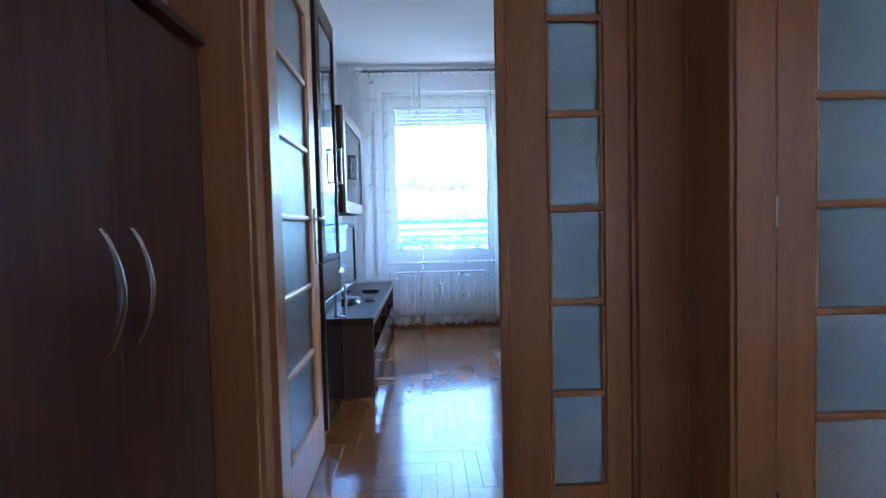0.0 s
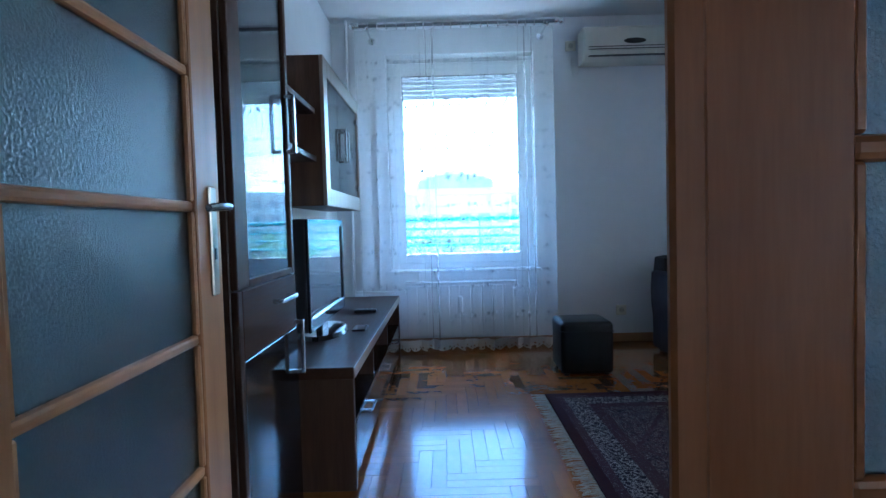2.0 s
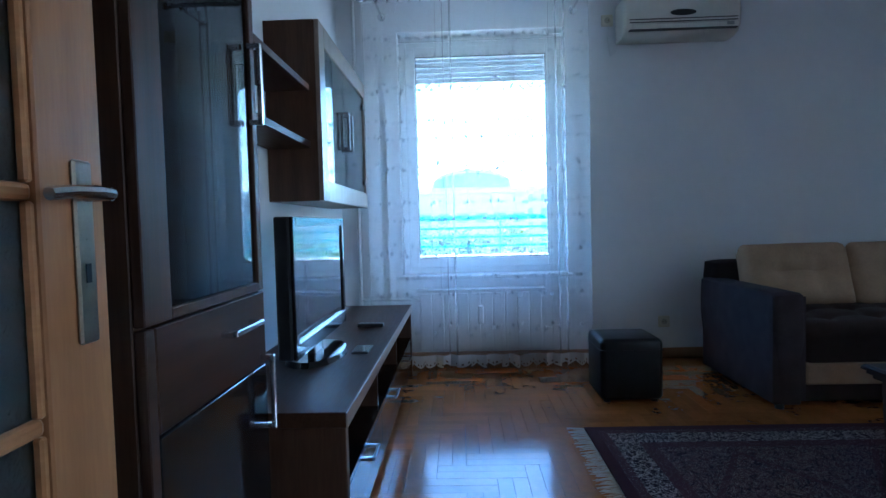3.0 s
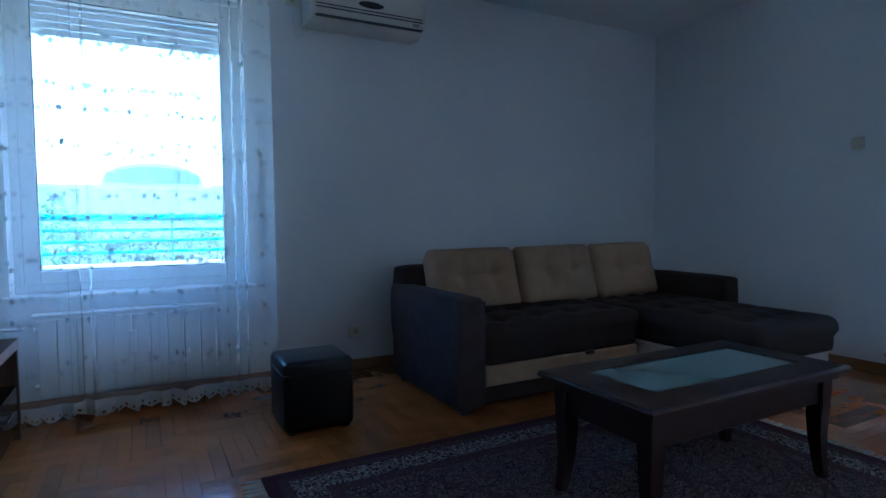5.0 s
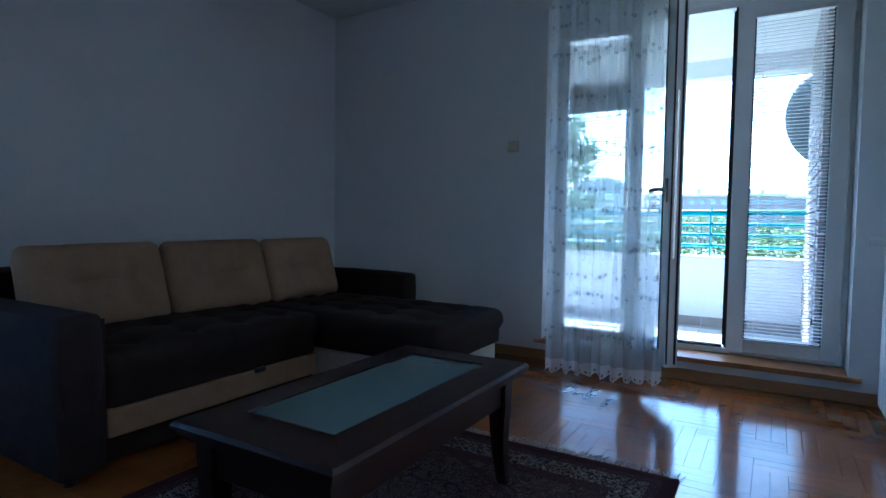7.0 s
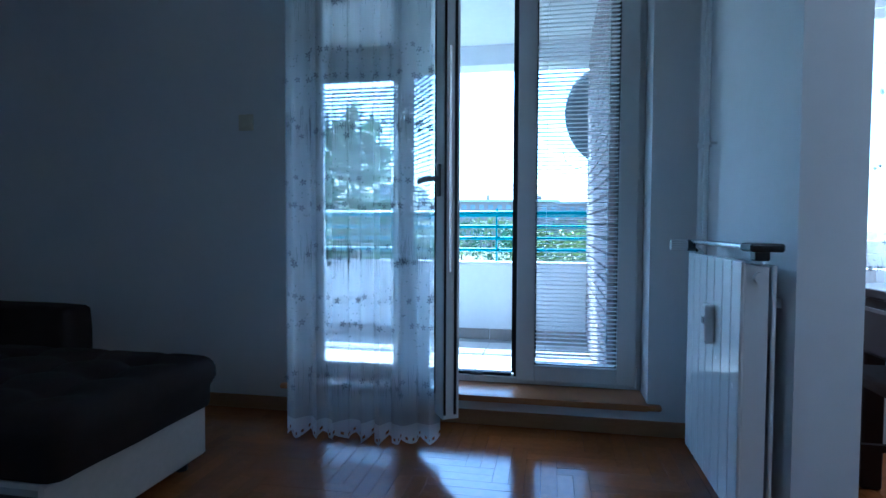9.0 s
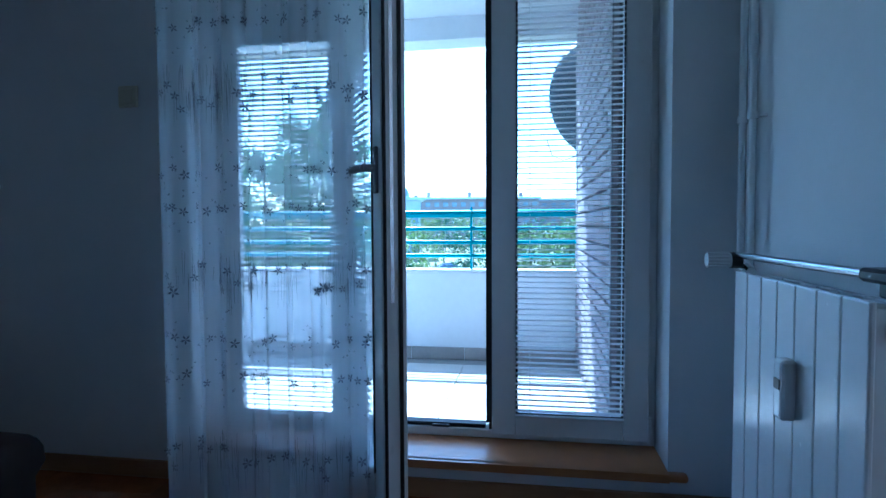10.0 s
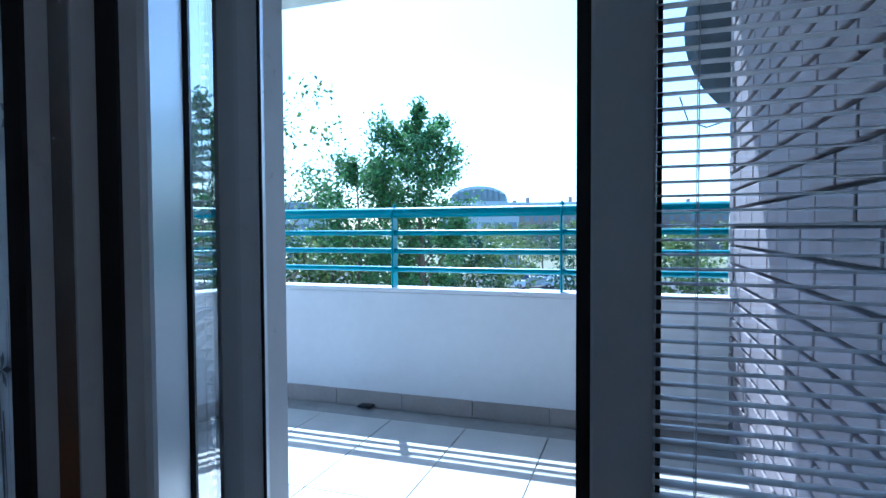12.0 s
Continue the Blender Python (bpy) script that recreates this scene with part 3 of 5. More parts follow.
for x0, x1, tilt in ((2.0, 2.66, 0.3), (2.665, 3.33, 0.28), (3.335, 3.94, 0.3)):
    w = x1 - x0
    bm = cushion(-w / 2, w / 2, -0.21, 0.21, 0.0, 0.15, 28, 20, 0.035, [(-w / 6, 0.02), (w / 6, 0.02)], r=0.06, dimple=0.03)
    bmesh.ops.transform(bm, matrix=Matrix.Translation(((x0 + x1) / 2, 5.34, 0.60)) @ Matrix.Rotation(radians(90 - 17), 4, "X"), verts=bm.verts)
    part("back_cushion", bm, SOFA_BEIGE, sofa, "plump beige back cushion with a tufted seam", smooth=True)

TX0, TX1, TY0, TY1, TT = 1.73, 2.785, 3.27, 3.81, 0.45
table = thing("coffee_table", (2.25, 3.54, 0.012), "dark mahogany coffee table with a frosted glass inset", "coffee table")
GX0, GX1, GY0, GY1 = 1.885, 2.675, 3.40, 3.705
# moulded frame of the top: two long rails and two end rails, stepped in towards the underside
LEVELS = ((0.026, TT - 0.05), (0.026, TT - 0.036), (0.012, TT - 0.034), (0.012, TT - 0.022), (0.0, TT - 0.019), (0.0, TT - 0.010), (0.006, TT - 0.003), (0.009, TT))
for side in range(4):
    tp = bmesh.new()
    prev = None
    for ins, z in LEVELS:
        a, b, c, d = TX0 + ins, TX1 - ins, TY0 + ins, TY1 - ins
        # mitred corners
        quad = (((a, c), (b, c), (GX1, GY0), (GX0, GY0)), ((b, d), (a, d), (GX0, GY1), (GX1, GY1)), ((a, d), (a, c), (GX0, GY0), (GX0, GY1)), ((b, c), (b, d), (GX1, GY1), (GX1, GY0)))[side]
        ring = [tp.verts.new((qx, qy, z)) for qx, qy in quad]
        if prev:
            for q in range(4):
                tp.faces.new((prev[q], prev[(q + 1) % 4], ring[(q + 1) % 4], ring[q]))
        else:
            tp.faces.new(ring)
        prev = ring
    tp.faces.new(prev)
    part("top_rail", tp, MAHOG, table, "dark moulded tabletop frame")
part("glass_inset", box(GX0, GX1, GY0, GY1, TT - 0.012, TT - 0.005, 0.001), TABLE_GLASS, table, "frosted green glass inset")
part("glass_tray", box(GX0 - 0.01, GX1 + 0.01, GY0 - 0.01, GY1 + 0.01, TT - 0.055, TT - 0.037), MAHOG, table)
for a in ((TX0 + 0.07, TX1 - 0.07, TY0 + 0.06, TY0 + 0.08), (TX0 + 0.07, TX1 - 0.07, TY1 - 0.08, TY1 - 0.06), (TX0 + 0.06, TX0 + 0.08, TY0 + 0.08, TY1 - 0.08), (TX1 - 0.08, TX1 - 0.06, TY0 + 0.08, TY1 - 0.08)):
    part("apron", box(*a, 0.305, TT - 0.05, 0.002), MAHOG, table)
for sx, sy in ((-1, -1), (1, -1), (-1, 1), (1, 1)):
    cx = TX0 + 0.075 if sx < 0 else TX1 - 0.075
    cy = TY0 + 0.075 if sy < 0 else TY1 - 0.075
    bm = bmesh.new()
    prev = None
    for k in range(15):
        t = k / 14
        z = 0.0125 + (TT - 0.05 - 0.0125) * t
        wdt = 0.018 + 0.013 * min(1, (t / 0.75)) ** 1.3
        o = 0.016 * max(0.0, 1 - t / 0.55) ** 2 - 0.003 * math.sin(t * math.pi)
        ring = [bm.verts.new((cx + sx * o + a * wdt, cy + sy * o * 0.6 + b * wdt, z)) for a, b in ((-1, -1), (1, -1), (1, 1), (-1, 1))]
        if prev:
            for q in range(4):
                bm.faces.new((prev[q], prev[(q + 1) % 4], ring[(q + 1) % 4], ring[q]))
        else:
            bm.faces.new(ring)
        prev = ring
    bm.faces.new(prev)
    es = [e for e in bm.edges if len(e.link_faces) == 2 and abs(e.verts[0].co.z - e.verts[1].co.z) > 0.01]
    bmesh.ops.bevel(bm, geom=es, offset=0.005, segments=2, affect="EDGES")
    part("leg", bm, MAHOG, table, smooth=True)


def rug_mat(name, ground, accents, scale, thin):
    m = bpy.data.materials.new(name)
    m.use_nodes = True
    n, li = m.node_tree.nodes, m.node_tree.links
    b = n["Principled BSDF"]
    b.inputs["Roughness"].default_value = 0.95
    b.inputs["Specular IOR Level"].default_value = 0.1
    tc = n.new("ShaderNodeTexCoord")
    col = None
    prev = n.new("ShaderNodeRGB")
    prev.outputs[0].default_value = (*ground, 1)
    out = prev.outputs[0]
    for k, (c, s, lo, hi, feat) in enumerate(accents):
        v, nz, ad, r, mx = n.new("ShaderNodeTexVoronoi"), n.new("ShaderNodeTexNoise"), n.new("ShaderNodeMixRGB"), n.new("ShaderNodeMapRange"), n.new("ShaderNodeMixRGB")
        v.feature = feat
        v.inputs["Scale"].default_value = scale * s
        nz.inputs["Scale"].default_value = scale * s * 1.6
        ad.inputs[0].default_value = 0.035
        li.new(tc.outputs["Object"], nz.inputs["Vector"])
        li.new(tc.outputs["Object"], ad.inputs[1])
        li.new(nz.outputs["Color"], ad.inputs[2])
        li.new(ad.outputs[0], v.inputs["Vector"])
        li.new(v.outputs["Distance"], r.inputs[0])
        r.inputs[1].default_value, r.inputs[2].default_value = lo, hi
        r.inputs[3].default_value, r.inputs[4].default_value = 1, 0
        li.new(r.outputs[0], mx.inputs[0])
        li.new(out, mx.inputs[1])
        mx.inputs[2].default_value = (*c, 1)
        out = mx.outputs[0]
    li.new(out, b.inputs["Base Color"])
    nb, bp = n.new("ShaderNodeTexNoise"), n.new("ShaderNodeBump")
    nb.inputs["Scale"].default_value = 350
    bp.inputs["Strength"].default_value, bp.inputs["Distance"].default_value = 0.5, 0.003
    li.new(tc.outputs["Object"], nb.inputs["Vector"])
    li.new(nb.outputs["Fac"], bp.inputs["Height"])
    li.new(bp.outputs[0], b.inputs["Normal"])
    return m


RX0, RX1, RY0, RY1 = 0.83, 3.10, 2.79, 4.39
RED, NAVY, CREAM, ROSE = (0.036, 0.015, 0.018), (0.013, 0.011, 0.017), (0.28, 0.235, 0.20), (0.10, 0.056, 0.056)
R_FIELD = rug_mat("rug field", RED, [(NAVY, 22, 0.25, 0.42, "F1"), (ROSE, 44, 0.2, 0.32, "F1"), (CREAM, 48, 0.02, 0.05, "DISTANCE_TO_EDGE"), (RED, 60, 0.2, 0.4, "F1"), (NAVY, 11, 0.02, 0.04, "DISTANCE_TO_EDGE")], 1.6, 0)
R_BORD = rug_mat("rug main border", NAVY, [(CREAM, 26, 0.04, 0.09, "DISTANCE_TO_EDGE"), (CREAM, 40, 0.2, 0.3, "F1"), (RED, 48, 0.16, 0.26, "F1"), (NAVY, 70, 0.2, 0.32, "F1")], 1.6, 0)
R_GUARD = rug_mat("rug guard stripe", (0.050, 0.022, 0.026), [(NAVY, 60, 0.2, 0.36, "F1"), (CREAM, 62, 0.16, 0.24, "F1")], 1.6, 0)
R_EDGE = rug_mat("rug dark edge", (0.040, 0.014, 0.018), [(NAVY, 70, 0.2, 0.35, "F1")], 1.6, 0)
rug = thing("rug", (1.97, 3.59, 0), "worn dark red Persian rug with a cream patterned border", "rug")


def ring_bm(i0, i1, z):
    bm = bmesh.new()
    a0, a1, b0, b1 = RX0 + i0, RX1 - i0, RY0 + i0, RY1 - i0
    c0, c1, d0, d1 = RX0 + i1, RX1 - i1, RY0 + i1, RY1 - i1
    box(a0, a1, b0, d0, 0.002, z, 0, bm)
    box(a0, a1, d1, b1, 0.002, z, 0, bm)
    box(a0, c0, d0, d1, 0.002, z, 0, bm)
    box(c1, a1, d0, d1, 0.002, z, 0, bm)
    return bm


part("edge", ring_bm(0, 0.05, 0.0105), R_EDGE, rug)
part("guard_stripe", ring_bm(0.05, 0.09, 0.0115), R_GUARD, rug)
part("border", ring_bm(0.09, 0.20, 0.0115), R_BORD, rug, "cream and navy flower border")
part("guard_stripe", ring_bm(0.20, 0.26, 0.0115), R_GUARD, rug)
part("field", box(RX0 + 0.26, RX1 - 0.26, RY0 + 0.26, RY1 - 0.26, 0.002, 0.0115), R_FIELD, rug, "dark red field with small flowers")
for cx in (1.40, 1.97, 2.54):
    for sx in (-1, 1):
        for sy in (-1, 1):
            p0, p1 = Vector((cx, 3.59 + sy * 0.48, 0.0118)), Vector((cx + sx * 0.30, 3.59, 0.0118))
            dd = (p1 - p0).normalized()
            nn = Vector((-dd.y, dd.x, 0)) * 0.012
            lz = bmesh.new()
            lz.faces.new([lz.verts.new(q) for q in (p0 - nn, p1 - nn, p1 + nn, p0 + nn)])
            part("lozenge_band", lz, R_GUARD, rug)
FRINGE = mat("undyed cotton fringe", (0.42, 0.38, 0.32), 0.9, var=0.25, scale=20)
rnd = random.Random(4)
for xe, s in ((RX0, -1), (RX1, 1)):
    fg = bmesh.new()
    for k in range(300):
        y = RY0 + (RY1 - RY0) * (k + rnd.random()) / 300
        l, dy = rnd.uniform(0.05, 0.085), rnd.uniform(-0.022, 0.022)
        tube([(xe, y, 0.006), (xe + s * l * 0.5, y + dy * 0.4, 0.005), (xe + s * l, y + dy, 0.002)], 0.0016, 3, fg)
    part("fringe", fg, FRINGE, rug, "off-white knotted cotton fringe")


# ---- windows and balcony door ----
def pvc_frame(ob, y0, y1, z0, z1, x0, x1, w, name="frame", local=False, wb=None, axis="x"):
    """Four mitred-looking members round an opening; depth x0..x1 on the given axis."""
    wb = wb or w
    for a in ((y0, y0 + w, z0, z1), (y1 - w, y1, z0, z1), (y0 + w, y1 - w, z0, z0 + wb), (y0 + w, y1 - w, z1 - w, z1)):
        args = (x0, x1, *a) if axis == "x" else (a[0], a[1], x0, x1, a[2], a[3])
        part(name, box(*args, 0.005, seg=2), PVC, ob, local=local)


def bead(ob, y0, y1, z0, z1, x, axis="x", local=False):
    bm = bmesh.new()
    t = 0.007
    for a in ((y0 - t, y0, z0, z1), (y1, y1 + t, z0, z1), (y0 - t, y1 + t, z0 - t, z0), (y0 - t, y1 + t, z1, z1 + t)):
        box(*((x - 0.003, x + 0.002, *a) if axis == "x" else (a[0], a[1], x - 0.003, x + 0.002, a[2], a[3])), 0, bm)
    part("glazing_gasket", bm, GASKET, ob, local=local)


# north window
NWY = 5.94
wn1 = thing("window_1", ((WX0 + WX1) / 2, NWY, WZ0), "white plastic window with a half raised roller shutter", "window", kind="structure")
pvc_frame(wn1, WX0, WX1, WZ0, WZ1 - 0.03, NWY, NWY + 0.07, 0.055, "window_frame", axis="y")
pvc_frame(wn1, WX0 + 0.045, WX1 - 0.045, WZ0 + 0.045, WZ1 - 0.07, NWY - 0.022, NWY + 0.05, 0.075, "sash", axis="y")
g0, g1, gz0, gz1 = WX0 + 0.12, WX1 - 0.12, WZ0 + 0.12, WZ1 - 0.145
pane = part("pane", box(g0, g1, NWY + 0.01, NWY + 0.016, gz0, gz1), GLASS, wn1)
pane.visible_shadow = False
bead(wn1, g0 + 0.007, g1 - 0.007, gz0 + 0.007, gz1 - 0.007, NWY - 0.022, "y")
part("shutter_box", box(WX0, WX1, NWY - 0.01, NWY + 0.19, WZ1 - 0.029, WZ1, 0.004), PVC, wn1)
part("window_sill", box(WX0 - 0.03, WX1 + 0.03, YN - 0.035, NWY, WZ0 - 0.025, WZ0 - 0.001, 0.006, seg=2), PVC, wn1)
hb = bmesh.new()
box(WX1 - 0.10, WX1 - 0.07, NWY - 0.032, NWY - 0.022, 1.22, 1.29, 0.003, hb)
box(WX1 - 0.096, WX1 - 0.074, NWY - 0.062, NWY - 0.045, 1.13, 1.27, 0.006, hb, 2)
rod((WX1 - 0.085, NWY - 0.03, 1.255), (WX1 - 0.085, NWY - 0.055, 1.255), 0.009, 10, hb)
part("window_handle", hb, PVC, wn1)
for k in range(7):
    part("shutter_slat", box(WX0 + 0.06, WX1 - 0.06, NWY + 0.10, NWY + 0.112, WZ1 - 0.03 - 0.04 * (k + 1), WZ1 - 0.032 - 0.04 * k, 0.004), mat("grey shutter plastic", (0.5, 0.51, 0.52), 0.5) if k == 0 else bpy.data.materials["grey shutter plastic"], wn1)

# balcony door set
FX = 4.80
bd = thing("door_4", (FX, 3.0, 0.13), "white plastic balcony door set with one leaf open", "balcony door", kind="structure")
pvc_frame(bd, DY0, DY1, 0.15, 2.33, FX, FX + 0.07, 0.05, "door_frame", wb=0.035)
part("mullion", box(FX, FX + 0.07, 3.352, 3.386, 0.185, 2.28, 0.004), PVC, bd)
part("head_panel", box(FX + 0.005, FX + 0.065, DY0, DY1, 2.33, DZ1), PVC, bd)
# fixed light beside the door
pvc_frame(bd, 3.386, DY1 - 0.05, 0.165, 2.28, FX + 0.004, FX + 0.066, 0.03, "fixed_frame")
part("transom", box(FX + 0.004, FX + 0.066, 3.40, 3.805, 1.745, 1.90, 0.003), PVC, bd)
for a, b in ((0.21, 1.745), (1.90, 2.235)):
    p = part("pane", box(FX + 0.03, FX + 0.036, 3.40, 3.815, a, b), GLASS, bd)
    p.visible_shadow = False
    bead(bd, 3.407, 3.808, a + 0.007, b - 0.007, FX + 0.004)
# closed leaf
SY0, SY1, SZ0, SZ1 = 2.178, 2.760, 0.172, 2.295
lf = thing("door_5", (FX - 0.02, 2.47, SZ0), "closed white balcony door leaf with a Venetian blind", "balcony door", kind="structure")
pvc_frame(lf, SY0, SY1, SZ0, SZ1, FX - 0.022, FX + 0.05, 0.092, "leaf_frame", wb=0.085)
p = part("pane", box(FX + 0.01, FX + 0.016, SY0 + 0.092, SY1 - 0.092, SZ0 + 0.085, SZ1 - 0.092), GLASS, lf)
p.visible_shadow = False
bead(lf, SY0 + 0.099, SY1 - 0.099, SZ0 + 0.092, SZ1 - 0.099, FX - 0.022)
hb = bmesh.new()
for z in (0.22, 1.24, 2.2):
    rod((FX - 0.03, SY0 - 0.004, z - 0.05), (FX - 0.03, SY0 - 0.004, z + 0.05), 0.008, 10, hb)
part("hinge", hb, PVC, lf)
gk = bmesh.new()
box(FX - 0.018, FX + 0.045, SY1, SY1 + 0.012, SZ0 + 0.02, SZ1 - 0.02, 0, gk)
box(FX + 0.052, FX + 0.085, SY1 - 0.012, SY1 + 0.028, SZ0 + 0.02, SZ1 - 0.02, 0, gk)
part("edge_seal", gk, GASKET, lf, "black rubber edge seal")
part("threshold_seal", box(FX + 0.01, FX + 0.055, SY1 + 0.028, 3.35, 0.185, 0.2), GASKET, bd, "black threshold seal")
part("threshold_catch", box(FX - 0.004, FX + 0.009, 2.93, 3.0, 0.186, 0.196, 0.002), BLACK_PLASTIC, bd)
# open leaf, turned on its hinge
OW = 0.715
HGX, HGY = 4.752, 3.357
ang = -148.6
ol = thing("door_6", (HGX, HGY, SZ0), "open white balcony door leaf with a Venetian blind", "balcony door", kind="structure", turn=ang)
OH = SZ1 - SZ0
for a in ((0, 0.09, 0, OH), (OW - 0.09, OW, 0, OH), (0.09, OW - 0.09, 0, 0.085), (0.09, OW - 0.09, OH - 0.09, OH)):
    part("leaf_frame", box(a[0], a[1], -0.036, 0.036, a[2], a[3], 0.005, seg=2), PVC, ol, local=True)
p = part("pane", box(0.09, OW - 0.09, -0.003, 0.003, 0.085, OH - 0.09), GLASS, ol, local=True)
p.visible_shadow = False
bead(ol, 0.097, OW - 0.097, 0.092, OH - 0.097, -0.036, "y", True)
bead(ol, 0.097, OW - 0.097, 0.092, OH - 0.097, 0.037, "y", True)
gk = bmesh.new()
box(OW, OW + 0.006, 0.012, 0.022, 0.02, OH - 0.02, 0, gk)
box(OW, OW + 0.006, -0.032, -0.024, 0.02, OH - 0.02, 0, gk)
part("edge_seal", gk, GASKET, ol, local=True)
hb = bmesh.new()
box(OW - 0.055, OW - 0.025, -0.046, -0.036, 0.905, 1.035, 0.003, hb)
rod((OW - 0.04, -0.04, 0.975), (OW - 0.04, -0.075, 0.975), 0.011, 12, hb)
tube([(OW - 0.04, -0.075, 0.975), (OW - 0.075, -0.085, 0.975), (OW - 0.125, -0.088, 0.973), (OW - 0.16, -0.085, 0.971)], 0.011, 10, hb)
part("lever_handle", hb, mat("grey plastic handle", (0.16, 0.165, 0.18), 0.4), ol, "grey lever handle", local=True, smooth=True)
part("lock_plate", box(OW, OW + 0.0025, -0.012, -0.002, 0.6, 1.5), CHROME, ol, local=True)
# inner sill step
sl = thing("door_sill", (4.7, 2.55, 0.1), "orange wooden step sill below the balcony door", "sill", kind="structure")
part("board", box(4.56, FX + 0.03, 2.152, 3.898, 0.1205, 0.1495, 0.0, bm=box(4.56, 4.598, 2.09, 3.95, 0.1205, 0.1495, 0.012, seg=3)), BEECH_H, sl)


# ---- Venetian blinds ----
SLAT = mat("white aluminium slat", (0.72, 0.73, 0.75), 0.35, var=0.03, scale=5)


def slat_mesh(width, depth=0.025, tilt=8):
    bm = bmesh.new()
    rows = []
    for k in range(5):
        u = k / 4 - 0.5
        z = 0.0035 * (1 - 4 * u * u)
        p = Matrix.Rotation(radians(tilt), 3, "X") @ Vector((0, u * depth, z))
        rows.append([bm.verts.new((s * width / 2, p.y, p.z)) for s in (-1, 1)])
    for a, b in zip(rows, rows[1:]):
        bm.faces.new((a[0], a[1], b[1], b[0]))
    for f in bm.faces:
        f.smooth = True
    me = bpy.data.meshes.new("slat")
    bm.to_mesh(me)
    bm.free()
    me.materials.append(SLAT)
    return me


def blind(m, width, z0, z1, label, pitch=0.0205, tilt=8):
    """A blind in the frame m: along x, room side towards -y."""
    ob = new("venetian_blind")
    ob.matrix_basis = m
    ORG[ob.name] = Vector((0, 0, 0))
    tagged(ob, label, "blind", "Venetian blinds")
    part("head_rail", box(-width / 2, width / 2, -0.013, 0.013, z1 - 0.025, z1, 0.002), SLAT, ob, local=True)
    part("bottom_rail", box(-width / 2, width / 2, -0.012, 0.012, z0, z0 + 0.01, 0.003), SLAT, ob, local=True)
    me = slat_mesh(width, tilt=tilt)
    n = int((z1 - z0 - 0.05) / pitch)
    for k in range(n):
        s = new("slat", me)
        s.parent = ob
        s.matrix_basis = pose(0, 0, z0 + 0.025 + k * pitch, random.uniform(-2, 2), random.uniform(-0.25, 0.25), 0)
    cd = bmesh.new()
    for x in (-width * 0.36, width * 0.36):
        for y in (-0.0135, 0.0135):
            rod((x, y, z0 + 0.005), (x, y, z1 - 0.01), 0.0008, 4, cd)
    part("ladder_cord", cd, SLAT, ob, local=True)
    return ob


b1 = blind(pose(FX - 0.028, 2.469, 0, 0, 0, -90), 0.405, SZ0 + 0.078, SZ1 - 0.08, "white aluminium Venetian blind on the closed leaf", tilt=0)
pc = bmesh.new()
rod((0.15, -0.017, 0.42), (0.15, -0.017, 2.15), 0.0009, 4, pc)
rod((0.15, -0.017, 0.385), (0.15, -0.017, 0.425), 0.006, 8, pc, 0.003)
part("pull_cord", pc, mat("grey cord", (0.2, 0.21, 0.23), 0.6), b1, local=True)
mo = pose(HGX, HGY, SZ0, 0, 0, ang) @ pose(OW / 2, -0.05, 0, 0, 0, 0)
blind(mo, 0.50, 0.07, OH - 0.07, "white Venetian blind on the open leaf", tilt=12)
blind(pose(FX - 0.012, 3.5975, 0, 0, 0, -90), 0.40, 0.20, 1.74, "white Venetian blind on the fixed light", tilt=-12)
blind(pose(FX - 0.012, 3.5975, 0, 0, 0, -90), 0.40, 1.91, 2.24, "short white Venetian blind on the upper light", tilt=-20)


# ---- curtains ----
def sheer(name, density, rough_scale, color=(0.86, 0.88, 0.90), front=0.45):
    m = bpy.data.materials.new(name)
    m.use_nodes = True
    n, li = m.node_tree.nodes, m.node_tree.links
    n.remove(n["Principled BSDF"])
    tr, tl, df, m1, m2 = n.new("ShaderNodeBsdfTransparent"), n.new("ShaderNodeBsdfTranslucent"), n.new("ShaderNodeBsdfDiffuse"), n.new("ShaderNodeMixShader"), n.new("ShaderNodeMixShader")
    tl.inputs[0].default_value = (*color, 1)
    df.inputs[0].default_value = (*color, 1)
    m1.inputs[0].default_value = front
    li.new(tl.outputs[0], m1.inputs[1])
    li.new(df.outputs[0], m1.inputs[2])
    tc, nz, r = n.new("ShaderNodeTexCoord"), n.new("ShaderNodeTexNoise"), n.new("ShaderNodeMapRange")
    mp = n.new("ShaderNodeMapping")
    mp.inputs["Scale"].default_value = (1, 1, 0.06)
    nz.inputs["Scale"].default_value = rough_scale
    li.new(tc.outputs["Object"], mp.inputs[0])
    li.new(mp.outputs[0], nz.inputs["Vector"])
    li.new(nz.outputs["Fac"], r.inputs[0])
    r.inputs[1].default_value, r.inputs[2].default_value = 0.3, 0.7
    r.inputs[3].default_value, r.inputs[4].default_value = density - 0.012, density + 0.012
    li.new(r.outputs[0], m2.inputs[0])
    li.new(tr.outputs[0], m2.inputs[1])
    li.new(m1.outputs[0], m2.inputs[2])
    li.new(m2.outputs[0], n["Material Output"].inputs[0])
    return m


VOILE = sheer("white voile", 0.26, 60, front=0.15)
VOILE_THICK = sheer("white doubled voile", 0.42, 60, color=(0.80, 0.83, 0.86), front=0.15)
# pale thread coloured dark, the look it has against backlit cloth
THREAD_BACKLIT = mat("embroidery thread darkened as backlit", (0.09, 0.10, 0.125), 0.7, var=0.15, scale=40)
LACE = sheer("white lace", 0.62, 240)


